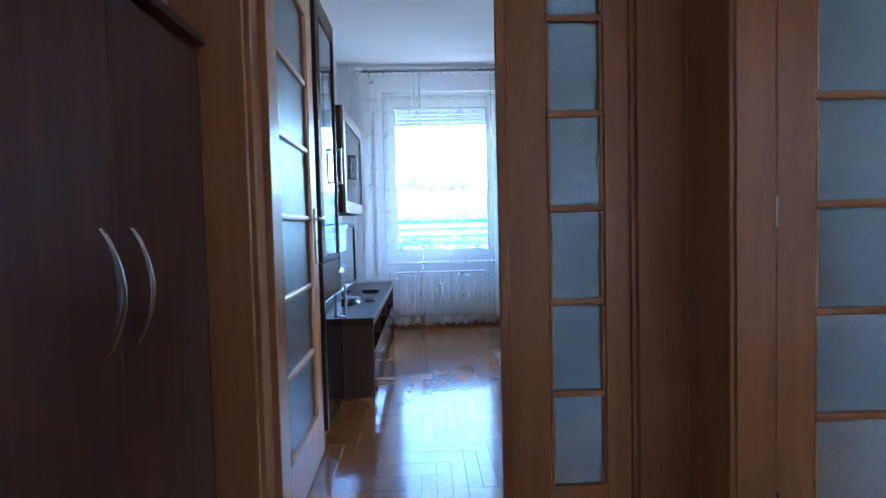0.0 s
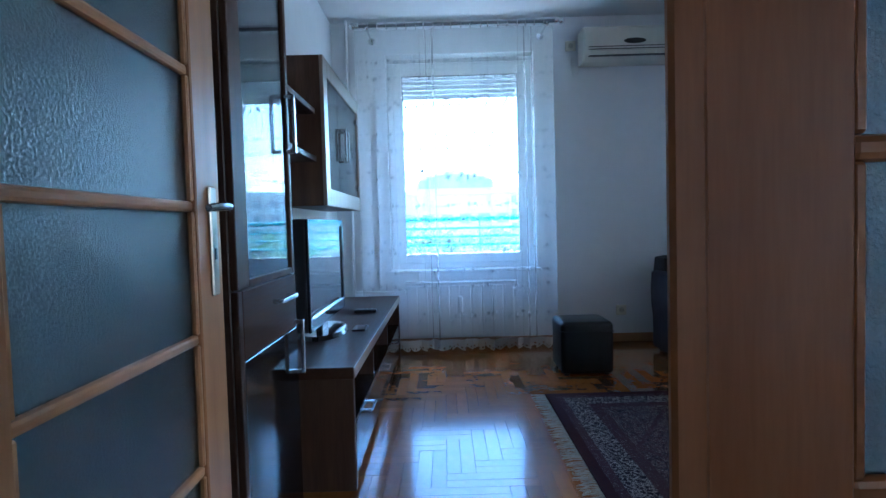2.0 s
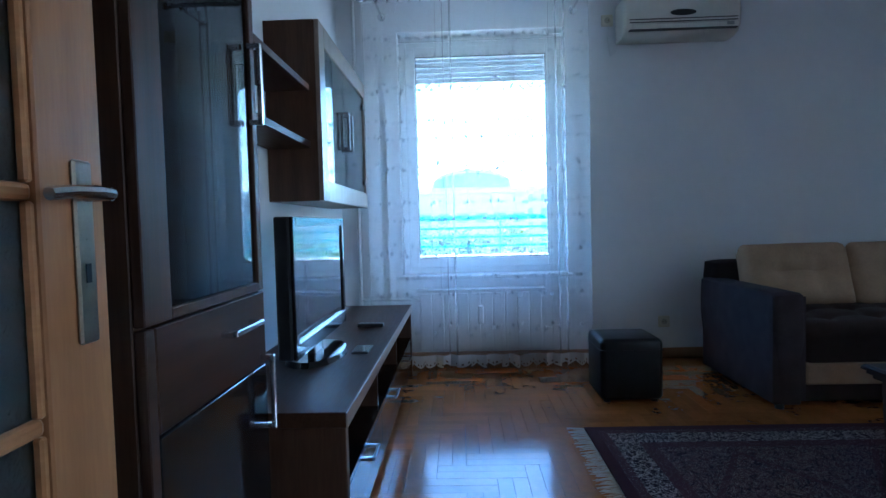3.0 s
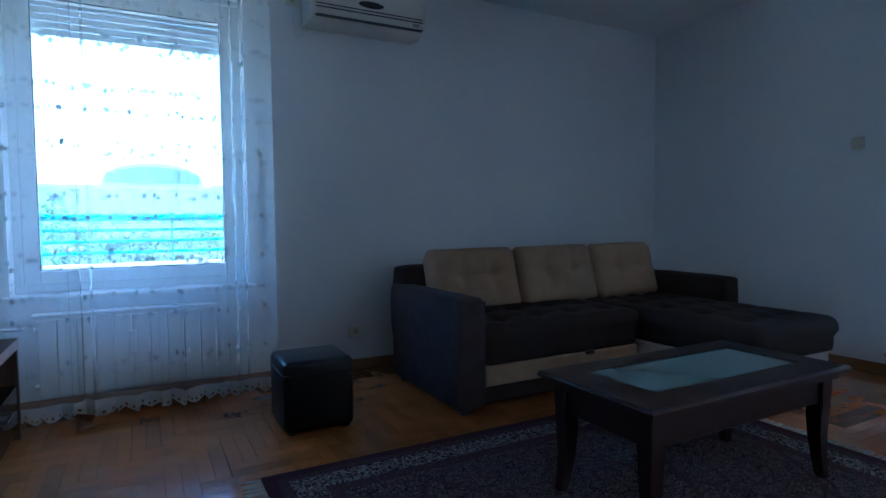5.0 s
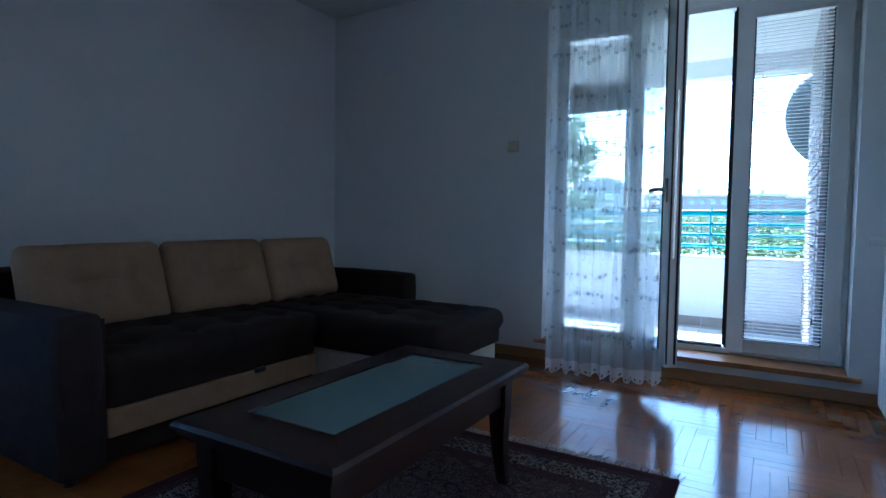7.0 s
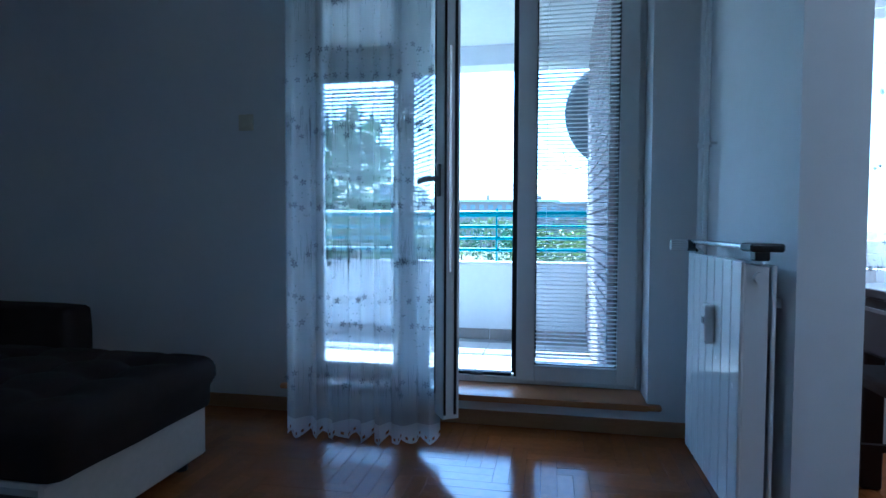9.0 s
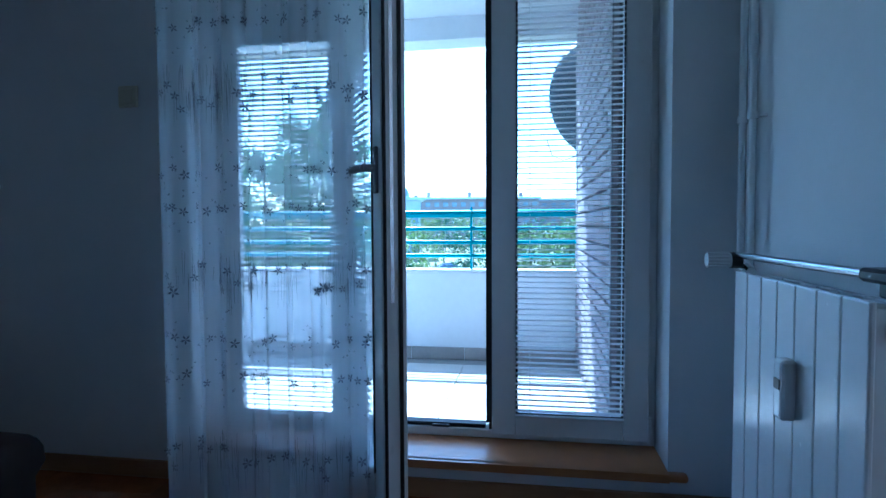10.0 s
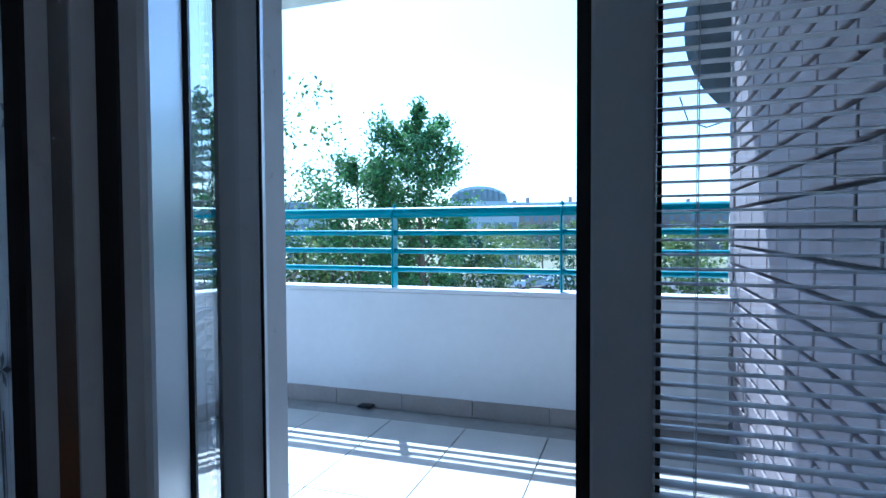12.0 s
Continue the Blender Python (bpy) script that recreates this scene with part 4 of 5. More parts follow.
def curtain(name, axis, a0, a1, c, z0, z1, folds, amp, seed, label, rows, dense, top_in=0.0, curl=0.0, cloth=VOILE, bunch=0.0, thread=THREAD_BACKLIT, strands=32, omega=1.6, petal=1.0):
    """A hanging sheer. axis: the wall direction; c: the plane that it hangs in."""
    rnd = random.Random(seed)
    ph = [rnd.uniform(0, 6.3) for _ in range(6)]
    L = a1 - a0

    def place(u, z):
        t = (z1 - z) / (z1 - z0)
        f = folds * math.pi * 2
        w = amp * (0.55 + 0.6 * t)
        uu = u + 0.02 * math.sin(u * f * 0.37 + ph[4])
        off = w * (math.sin(uu * f + ph[0] + 0.5 * math.sin(uu * f * 0.31 + ph[1])) + 0.22 * math.sin(uu * f * 1.9 + ph[2] + 0.7 * t) + 0.35 * math.sin(uu * f * 0.43 + ph[3]))
        off *= 1 - bunch + 1.6 * bunch * max(0.0, math.sin(u * 21 + ph[5])) ** 2
        off *= min(1.0, 0.25 + 6 * u, 0.25 + 6 * (1 - u))
        off += curl * max(0.0, 1 - u / 0.13)
        a = a0 + L * (u + top_in * (1 - t) * (0.5 - u))
        a += omega * L / (12.57 * folds) * math.sin(2 * (uu * f + ph[0])) * (0.35 + 0.65 * max(0.0, math.sin(u * 13 + ph[2])) ** 2) * min(1.0, 8 * u, 8 * (1 - u))
        return Vector((a, c + off, z)) if axis == "x" else Vector((c + off, a, z))

    ob = thing(name, (a0 + L / 2, c, z0) if axis == "x" else (c, a0 + L / 2, z0), label, "curtain")
    hem = 0.085
    nu, zs = int(folds * 16), [z0 + hem + (z1 - z0 - hem) * k / 26 for k in range(27)]
    bm = bmesh.new()
    g = [[bm.verts.new(place(i / nu, z)) for z in zs] for i in range(nu + 1)]
    for i in range(nu):
        for k in range(26):
            bm.faces.new((g[i][k], g[i + 1][k], g[i + 1][k + 1], g[i][k + 1]))
    part("cloth", bm, cloth, ob, smooth=True)
    # scalloped lace hem with open eyelets
    bm = bmesh.new()
    n = int(L * 2.0 / 0.006)
    per = 24
    prev = None
    for i in range(n + 1):
        u = i / n
        s = abs(math.sin(math.pi * (i % per) / per))
        lo = z0 + 0.03 * (1 - s)
        gap = [lo, lo + 0.012, lo + 0.024, z0 + hem]
        col = [bm.verts.new(place(u, z)) for z in gap]
        if prev:
            for k in range(3):
                if k == 1 and i % 6 in (1, 2):
                    continue
                bm.faces.new((prev[k], col[k], col[k + 1], prev[k + 1]))
        prev = col
    part("lace_hem", bm, LACE, ob, "scalloped lace hem")
    # embroidered five-petal flowers with stems
    bm = bmesh.new()

    def flower(u, z, r, turn):
        p = place(u, z)
        du = (place(min(1, u + 0.004), z) - place(max(0, u - 0.004), z)).normalized()
        nn = du.cross(Vector((0, 0, 1))).normalized() * 0.0025
        for side in (1, -1):
            cc = bm.verts.new(p + nn * side)
            for k in range(5):
                a = turn + k * math.pi * 2 / 5
                q = [bm.verts.new(p + nn * side + du * (r * rr * math.cos(a + da)) + Vector((0, 0, r * rr * math.sin(a + da)))) for rr, da in ((0.62, -0.32), (1.0, 0.0), (0.62, 0.32))]
                bm.faces.new((cc, *q))

    def stem(u, z, l, w=0.0006):
        p, q = place(u, z), place(u + rnd.uniform(-0.003, 0.003), z - l)
        du = (place(min(1, u + 0.004), z) - place(max(0, u - 0.004), z)).normalized() * w
        nn = du.normalized().cross(Vector((0, 0, 1))).normalized() * 0.002
        for side in (1, -1):
            bm.faces.new([bm.verts.new(v) for v in (p - du + nn * side, p + du + nn * side, q + du * 0.6 + nn * side, q - du * 0.6 + nn * side)])

    span = L * 1.5
    for z in rows:
        for k in range(int(span / 0.05)):
            u = (k + rnd.uniform(0.1, 0.9)) / int(span / 0.05)
            if rnd.random() < 0.8:
                flower(u, z + rnd.uniform(-0.012, 0.012), petal * rnd.uniform(0.009, 0.0125), rnd.uniform(0, 6))
            for _ in range(4):
                flower(min(1, u + rnd.uniform(-0.03, 0.03)), z + rnd.uniform(-0.11, 0.11), 0.0042, rnd.uniform(0, 6))
    for z in dense:
        for k in range(int(span / 0.035)):
            u = (k + rnd.random()) / int(span / 0.035)
            flower(u, z + rnd.uniform(-0.045, 0.045), petal * rnd.uniform(0.009, 0.013), rnd.uniform(0, 6))
        for c0 in [rnd.uniform(0.05, 0.95) for _ in range(max(4, int(span * 9)))]:
            for _ in range(strands):
                stem(min(0.995, max(0.005, c0 + rnd.uniform(-0.13, 0.13))), z + rnd.uniform(-0.02, 0.09), rnd.uniform(0.03, 0.11), 0.0005)
    part("embroidery", bm, thread, ob, "embroidered flowers and stems")
    return ob


ROWS_Z, DENSE_Z = (0.53, 0.65, 1.04, 1.15, 1.58, 1.69, 2.12, 2.24), (0.29, 0.835, 1.38, 1.925)
curtain("curtain", "x", -0.36, 1.13, 5.47, 0.035, 2.475, 11, 0.03, 3, "sheer white embroidered curtain on a steel rail", ROWS_Z, DENSE_Z, bunch=0.5, omega=2.2, petal=1.35, thread=mat("pale embroidery thread darkened as backlit", (0.42, 0.44, 0.47), 0.7, var=0.15, scale=40), strands=1)
curtain("curtain", "y", 3.045, 3.715, 4.17, 0.04, 2.475, 7, 0.024, 8, "sheer white embroidered curtain drawn beside the balcony door", ROWS_Z, DENSE_Z, curl=0.055, cloth=VOILE_THICK, strands=20, petal=1.35)


RAIL_STEEL = mat("dull dark steel", (0.22, 0.23, 0.25), 0.42, var=0.15, scale=20, metal=1.0)


def curtain_rail(axis, a0, a1, c, wall, z, label, n):
    ob = thing("curtain_rail", ((a0 + a1) / 2, c, z) if axis == "x" else (c, (a0 + a1) / 2, z), label, "curtain rail")

    def P(a, cc, zz):
        return (a, cc, zz) if axis == "x" else (cc, a, zz)
    part("rail", rod(P(a0, c, z), P(a1, c, z), 0.0135, 14), RAIL_STEEL, ob, smooth=True)
    for e, s in ((a0, -1), (a1, 1)):
        bm = ball(P(e + s * 0.035, c, z), 0.027, seg=16)
        rod(P(e - s * 0.012, c, z), P(e + s * 0.012, c, z), 0.02, 14, bm)
        part("finial", bm, CHROME, ob, smooth=True)
    for e in (a0 + 0.07, a1 - 0.07):
        bm = rod(P(e, c, z - 0.018), P(e, wall, z - 0.018), 0.008, 10)
        rod(P(e, wall + (0.001 if wall < c else -0.012), z - 0.018), P(e, wall + (0.012 if wall < c else -0.001), z - 0.018), 0.028, 14, bm)
        ball(P(e, c, z - 0.018), 0.018, bm)
        part("bracket", bm, CHROME, ob, smooth=True)
    for k in range(n):
        a = a0 + 0.09 + (a1 - a0 - 0.18) * (k + random.uniform(-0.15, 0.15)) / (n - 1)
        pts = [P(a, c + 0.024 * math.sin(t), z - 0.006 + 0.024 * math.cos(t)) for t in [math.pi * 2 * q / 14 for q in range(15)]]
        bm = tube(pts, 0.0042, 6)
        rod(P(a, c, z - 0.03), P(a, c, z - 0.042), 0.002, 5, bm)
        part("ring", bm, CHROME, ob)
    return ob


curtain_rail("x", -0.34, 1.16, 5.49, YN, 2.515, "brushed steel curtain rail with ball finials", 20)
curtain_rail("y", KY0 - 0.15, KY1 + 0.15, 4.44, XE, 2.48, "brushed steel curtain rail in the dining window", 18)
curtain_rail("y", 2.1, 3.95, 4.22, XE, 2.515, "brushed steel curtain rail over the balcony door", 14)


# ---- radiators ----
def radiator(ob, w, h, n, d=0.095, z=0.1):
    """Sections along x from 0, front at -y."""
    p = w / n
    for k in range(n):
        bm = bmesh.new()
        box(k * p + 0.0015, (k + 1) * p - 0.0015, -d, -d + 0.012, z, z + h, 0.004, bm, 2)
        box(k * p + p * 0.44, k * p + p * 0.56, -d + 0.012, -0.012, z + 0.02, z + h - 0.02, 0, bm)
        for f in (0.1, 0.26, 0.74, 0.9):
            box(k * p + p * f - 0.001, k * p + p * f + 0.001, -d + 0.012, -0.02, z + 0.03, z + h - 0.015, 0, bm)
        box(k * p + 0.004, (k + 1) * p - 0.004, -0.012, 0.0, z + 0.01, z + h - 0.01, 0.003, bm)
        part("section", bm, ENAMEL, ob, local=True)
    for zz in (z + 0.045, z + h - 0.045):
        part("header_pipe", rod((-0.02, -d / 2, zz), (w + 0.012, -d / 2, zz), 0.016, 12), ENAMEL, ob, local=True)


r1 = thing("radiator", (4.245, 2.065 - 0.095, 0), "white aluminium radiator on the stub wall", "radiator", turn=180)
radiator(r1, 0.62, 0.755, 7, 0.095, 0.105)
for x in (0.10, 0.52):
    part("wall_bracket", box(x - 0.015, x + 0.015, 0.0, 0.043, 0.72, 0.75), ENAMEL, r1, local=True)
hr = bmesh.new()
tube([(-0.05, -0.07, 0.90), (0.60, -0.06, 0.90)], 0.009, 10, hr)
part("drying_rail", hr, CHROME, r1, "chrome drying rail above the radiator", local=True, smooth=True)
hr = bmesh.new()
box(0.55, 0.645, -0.08, 0.01, 0.888, 0.912, 0.006, hr)
box(0.575, 0.62, -0.06, -0.02, 0.862, 0.89, 0.004, hr)
part("rail_clamp", hr, BLACK_PLASTIC, r1, "black plastic rail clamp", local=True)
tv1 = bmesh.new()
rod((-0.015, -0.048, 0.855), (-0.05, -0.048, 0.865), 0.014, 10, tv1)
part("valve_body", tv1, CHROME, r1, local=True)
tv1 = bmesh.new()
rod((-0.062, -0.088, 0.885), (-0.062, -0.15, 0.885), 0.021, 16, tv1, 0.019)
for k in range(14):
    a = k * math.pi * 2 / 14
    rod((-0.062 + 0.021 * math.cos(a), -0.095, 0.885 + 0.021 * math.sin(a)), (-0.062 + 0.020 * math.cos(a), -0.148, 0.885 + 0.020 * math.sin(a)), 0.0028, 5, tv1)
part("thermostat_knob", tv1, ENAMEL, r1, "ribbed white thermostat knob", local=True, smooth=True)
part("knob_collar", rod((-0.062, -0.06, 0.885), (-0.062, -0.088, 0.885), 0.023, 16), BLACK_PLASTIC, r1, local=True)
hm = part("heat_meter", box(0.335, 0.375, -0.127, -0.0955, 0.575, 0.705, 0.008, seg=2), ENAMEL, r1, "white heat cost meter", local=True)
part("display", box(0.342, 0.368, -0.1285, -0.1265, 0.64, 0.662), BLACK_PLASTIC, hm, local=True)
part("bleed_valve", rod((0.62, -0.048, 0.15), (0.645, -0.048, 0.15), 0.013, 10), BRASS, r1, local=True)

for nm, px, pyy in (("heating_pipe", 4.50, 1.965), ("heating_pipe", 4.42, 1.965)):
    pi = thing(nm, (px, pyy, 0), "white painted vertical heating pipe in the corner", "pipe", "heating pipes")
    part("pipe", rod((px, pyy, 0.0), (px, pyy, H), 0.011, 12), ENAMEL, pi, smooth=True)
    cl = rod((px, pyy, 1.295), (px, pyy, 1.315), 0.016, 12)
    rod((px, pyy, 1.305), (px, 1.925, 1.305), 0.005, 8, cl)
    part("bracket", cl, ENAMEL, pi)
    part("floor_collar", rod((px, pyy, 0.001), (px, pyy, 0.014), 0.026, 16), ENAMEL, pi)
    zt = 0.855 if px > 4.45 else 0.15
    part("branch", tube([(px, pyy, zt - 0.03), (px - 0.02, pyy + 0.02, zt), (4.27, 2.018, zt)], 0.009, 8), ENAMEL, pi, smooth=True)

r2 = thing("radiator", (-0.04, YN - 0.045, 0), "white aluminium radiator below the window", "radiator")
radiator(r2, 0.86, 0.40, 10, 0.095, 0.115)
for x in (0.12, 0.74):
    part("wall_bracket", box(x - 0.015, x + 0.015, 0.0, 0.045, 0.45, 0.48), ENAMEL, r2, local=True)
part("drying_rail", box(-0.02, 0.88, -0.10, -0.02, 0.53, 0.545, 0.003), ENAMEL, r2, local=True)
kn = rod((-0.02, -0.048, 0.47), (-0.045, -0.048, 0.47), 0.014, 10)
rod((-0.03, -0.06, 0.47), (-0.03, -0.12, 0.47), 0.022, 14, kn)
part("thermostat_knob", kn, ENAMEL, r2, local=True)
part("heat_meter", box(0.41, 0.45, -0.127, -0.0955, 0.30, 0.43, 0.008), ENAMEL, r2, local=True)
p3 = thing("heating_pipe", (-0.5, YN - 0.06, 0), "white painted heating pipe behind the cabinets", "pipe", "heating pipes")
part("pipe", rod((-0.47, YN - 0.045, 0.0), (-0.47, YN - 0.045, H), 0.012, 12), ENAMEL, p3, smooth=True)
part("branch", rod((-0.47, YN - 0.045, 0.47), (-0.1, YN - 0.09, 0.47), 0.009, 10), ENAMEL, p3, smooth=True)

# ---- air conditioner, sockets, switch ----
ac = thing("air_conditioner", (1.74, 5.6, 2.2), "ivory wall-mounted air conditioner with an oval badge", "air conditioner")
AC = mat("aged white plastic", (0.62, 0.60, 0.54), 0.4, var=0.05, scale=4)
bm = bmesh.new()
prof = [(0.0, 2.245), (0.12, 2.238), (0.19, 2.255), (0.225, 2.30), (0.235, 2.39), (0.225, 2.48), (0.19, 2.502), (0.0, 2.506)]
prev = None
for x, s in ((1.395, 0.94), (1.407, 1.0), (2.153, 1.0), (2.165, 0.94)):
    ring = [bm.verts.new((x, YN - 0.001 - d * s, 2.375 + (z - 2.375) * (0.98 if s < 1 else 1))) for d, z in prof]
    if prev:
        for k in range(len(prof)):
            bm.faces.new((prev[k], prev[(k + 1) % len(prof)], ring[(k + 1) % len(prof)], ring[k]))
    else:
        bm.faces.new(ring)
    prev = ring
bm.faces.new(prev)
part("casing", bm, AC, ac, smooth=True)
part("outlet_flap", box(1.44, 2.12, YN - 0.232, YN - 0.215, 2.272, 2.312, 0.006), AC, ac)
for z in (2.268, 2.316, 2.335):
    part("slot", box(1.425, 2.14, YN - 0.2385, YN - 0.20, z, z + 0.004), BLACK_PLASTIC, ac)
eb = bmesh.new()
bmesh.ops.create_cone(eb, cap_ends=True, segments=28, radius1=0.085, radius2=0.085, depth=0.006, matrix=Matrix.Translation((1.78, YN - 0.236, 2.375)) @ Matrix.Rotation(radians(90), 4, "X") @ Matrix.Diagonal((1, 0.24, 1, 1)))
part("badge", eb, BLACK_PLASTIC, ac, "dark oval badge")
part("grille", box(2.07, 2.115, YN - 0.2385, YN - 0.22, 2.285, 2.305), mat("grey grille", (0.3, 0.3, 0.3), 0.6), ac)
cb = thing("power_cable", (1.33, YN - 0.01, 2.3), "thin white cable hanging from the air conditioner", "cable")
part("cord", tube([(1.345, YN - 0.012, 2.38), (1.335, YN - 0.012, 2.28), (1.355, YN - 0.012, 2.17), (1.39, YN - 0.012, 2.19), (1.41, YN - 0.012, 2.26)], 0.003, 6), ENAMEL, cb, smooth=True)


def wall_socket(x, z, name, label, sw=False, east=False, y=0):
    o = thing(name, (XE, y, z) if east else (x, YN, z), label, "light switch" if sw else "socket")

    def B(a0, a1, d0, d1, z0, z1, bv=0.0):
        return box(XE - d1, XE - d0, y + a0, y + a1, z0, z1, bv) if east else box(x + a0, x + a1, YN - d1, YN - d0, z0, z1, bv)
    part("plate", B(-0.041, 0.041, 0.001, 0.012, z - 0.041, z + 0.041, 0.004), IVORY, o)
    if sw:
        part("rocker", B(-0.028, 0.028, 0.012, 0.018, z - 0.028, z + 0.028, 0.003), IVORY, o)
    else:
        c = bmesh.new()
        rod((x, YN - 0.0125, z), (x, YN - 0.016, z), 0.021, 20, c)
        # the plate's ivory darkened, so the socket well's shade is in the colour
        part("socket_face", c, mat("shaded ivory", (0.45, 0.42, 0.34), 0.5) if "shaded ivory" not in bpy.data.materials else bpy.data.materials["shaded ivory"], o)
        for s in (-1, 1):
            part("pin_hole", rod((x + s * 0.009, YN - 0.0155, z), (x + s * 0.009, YN - 0.0168, z), 0.0028, 8), BLACK_PLASTIC, o)
    return o


wall_socket(1.715, 0.262, "wall_socket", "ivory wall socket above the baseboard")
wall_socket(1.335, 2.415, "wall_socket", "ivory wall socket beside the air conditioner")
wall_socket(0, 1.485, "light_switch", "ivory light switch on the balcony wall", True, True, 4.14)

# ---- baseboards ----
bmb = bmesh.new()
box(XW + 0.001, XE - 0.016, YN - 0.015, YN - 0.001, 0.001, 0.07, 0.003, bmb)
box(XE - 0.015, XE - 0.001, 1.945, YN - 0.001, 0.001, 0.07, 0.003, bmb)
box(3.606, XE - 0.016, 1.926, 1.941, 0.001, 0.07, 0.003, bmb)
box(3.606, 3.619, 1.742, 1.9255, 0.001, 0.07, 0.003, bmb)
box(3.606, XE - 0.016, 1.740, 1.754, 0.001, 0.07, 0.003, bmb)
setting("baseboard", bmb, BASE_WOOD, "brown wooden baseboard along the walls", "baseboard")

# ---- dining corner seen past the stub wall ----
wn2 = thing("window_2", (XE + 0.15, 0.525, KZ0), "white plastic dining window with a drawn shutter", "window", kind="structure")
pvc_frame(wn2, KY0, KY1, KZ0, KZ1, XE + 0.15, XE + 0.22, 0.06, "window_frame")
for k in range(2):
    y0 = KY0 + 0.06 + (KY1 - KY0 - 0.12) * k / 2
    y1 = KY0 + 0.06 + (KY1 - KY0 - 0.12) * (k + 1) / 2
    pvc_frame(wn2, y0, y1, KZ0 + 0.06, KZ1 - 0.06, XE + 0.14, XE + 0.20, 0.06, "sash")
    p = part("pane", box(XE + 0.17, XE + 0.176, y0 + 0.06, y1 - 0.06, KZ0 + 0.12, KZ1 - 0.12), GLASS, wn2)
    p.visible_shadow = False
for k in range(9):
    part("shutter_slat", box(XE + 0.24, XE + 0.252, KY0 + 0.06, KY1 - 0.06, KZ1 - 0.06 - 0.05 * (k + 1), KZ1 - 0.063 - 0.05 * k, 0.004), bpy.data.materials["grey shutter plastic"], wn2)
curtain("curtain", "y", KY0 - 0.1, KY1 + 0.12, 4.44, 0.70, 2.44, 9, 0.02, 12, "sheer patterned curtain in the dining window", (0.9, 1.2, 1.5, 2.1), (0.8,))
dt = thing("dining_table", (3.9, 0.75, 0), "dark wooden dining table by the window", "dining table")
part("tabletop", box(3.55, 4.32, 0.05, 1.52, 0.715, 0.75, 0.008, seg=2), MAHOG, dt)
part("apron", box(3.62, 4.25, 0.12, 1.45, 0.63, 0.715), MAHOG, dt)
for x in (3.64, 4.23):
    for y in (0.14, 1.43):
        part("leg", box(x - 0.035, x + 0.035, y - 0.035, y + 0.035, 0.0, 0.64, 0.006), MAHOG, dt)
chair = thing("dining_chair", (4.15, 1.62, 0), "dark dining chair with a woven seat", "chair", "dining chairs")
chair.matrix_basis = pose(3.93, 1.38, 0)
ORG[chair.name] = Vector((0, 0, 0))
part("seat", box(-0.21, 0.21, -0.2, 0.2, 0.43, 0.475, 0.012, seg=2), SOFA_DARK, chair, local=True)
part("backrest", box(-0.20, 0.20, 0.185, 0.21, 0.55, 0.70, 0.01), MAHOG, chair, local=True)
for x in (-0.19, 0.19):
    part("leg", box(x - 0.018, x + 0.018, -0.19, -0.155, 0.0, 0.43, 0.004), MAHOG, chair, local=True)
    part("back_leg", box(x - 0.018, x + 0.018, 0.17, 0.205, 0.0, 0.70, 0.004), MAHOG, chair, local=True)
    part("stretcher", box(x - 0.01, x + 0.01, -0.155, 0.17, 0.17, 0.195), MAHOG, chair, local=True)
copy_thing(chair, pose(3.25, 0.95, 0, 0, 0, 90))


# ---- balcony ----
TILE = mat("pale grey balcony tile", (0.52, 0.50, 0.47), 0.5, var=0.08, scale=5, bump=0.05, per_object=0.05)
TEAL = mat("teal painted steel", (0.012, 0.22, 0.28), 0.35, var=0.08, scale=6)
RENDER = mat("white exterior render", (0.72, 0.72, 0.73), 0.9, var=0.04, scale=3, bump=0.3, bump_scale=200)
BRICK = mat("grey pink clinker brick", (0.25, 0.212, 0.22), 0.85, var=0.12, scale=8, bump=0.25, bump_scale=90, per_object=0.10)
MORTAR = mat("dark mortar", (0.10, 0.095, 0.095), 0.95, var=0.15, scale=20)
PX, PY = 6.72, 7.90
setting("balcony_slab", box(4.93, PX + 0.15, 2.28, PY + 0.15, -0.25, -0.012), mat("grout", (0.3, 0.29, 0.28), 0.9), "concrete balcony slab", "balcony")
setting("balcony_slab_north", box(-1.6, 4.93, 6.13, PY + 0.15, -0.25, -0.012), bpy.data.materials["grout"], "concrete balcony slab below the window", "balcony")
setting("parapet_east", box(PX, PX + 0.13, 2.28, PY + 0.13, -0.25, 0.635, 0.006), RENDER, "white rendered balcony parapet", "parapet")
setting("parapet_north", box(-1.6, PX, PY, PY + 0.13, -0.25, 0.635, 0.006), RENDER, "white rendered balcony parapet before the window", "parapet")
cap = bmesh.new()
box(PX - 0.015, PX + 0.145, 2.28, PY + 0.145, 0.636, 0.655, 0.003, cap)
box(-1.6, PX - 0.016, PY - 0.015, PY + 0.145, 0.636, 0.655, 0.003, cap)
setting("parapet_cap", cap, RENDER, "thin white parapet capping", "parapet cap")
sl = bmesh.new()
box(4.93, 6.64, 2.28, 6.4, 2.46, 2.75, 0, sl)
# unseen slab over the north window, added to keep sun off its curtain
box(-1.6, 4.925, 6.135, 6.75, 2.46, 2.75, 0, sl)
box(6.64, 6.86, 2.28, 6.4, 2.30, 2.75, 0.004, sl)
setting("balcony_ceiling", sl, RENDER, "white balcony ceiling with an edge beam, and an added unseen slab shading the north window", "ceiling")
sk = bmesh.new()
for k in range(14):
    box(PX - 0.012, PX - 0.001, 2.30 + 0.4 * k, 2.30 + 0.4 * k + 0.396, -0.01, 0.08, 0.002, sk)
setting("skirting", sk, mat("brown grey skirting tile", (0.30, 0.27, 0.25), 0.5, var=0.1, per_object=0.08), "grey tiled skirting along the parapet", "skirting")
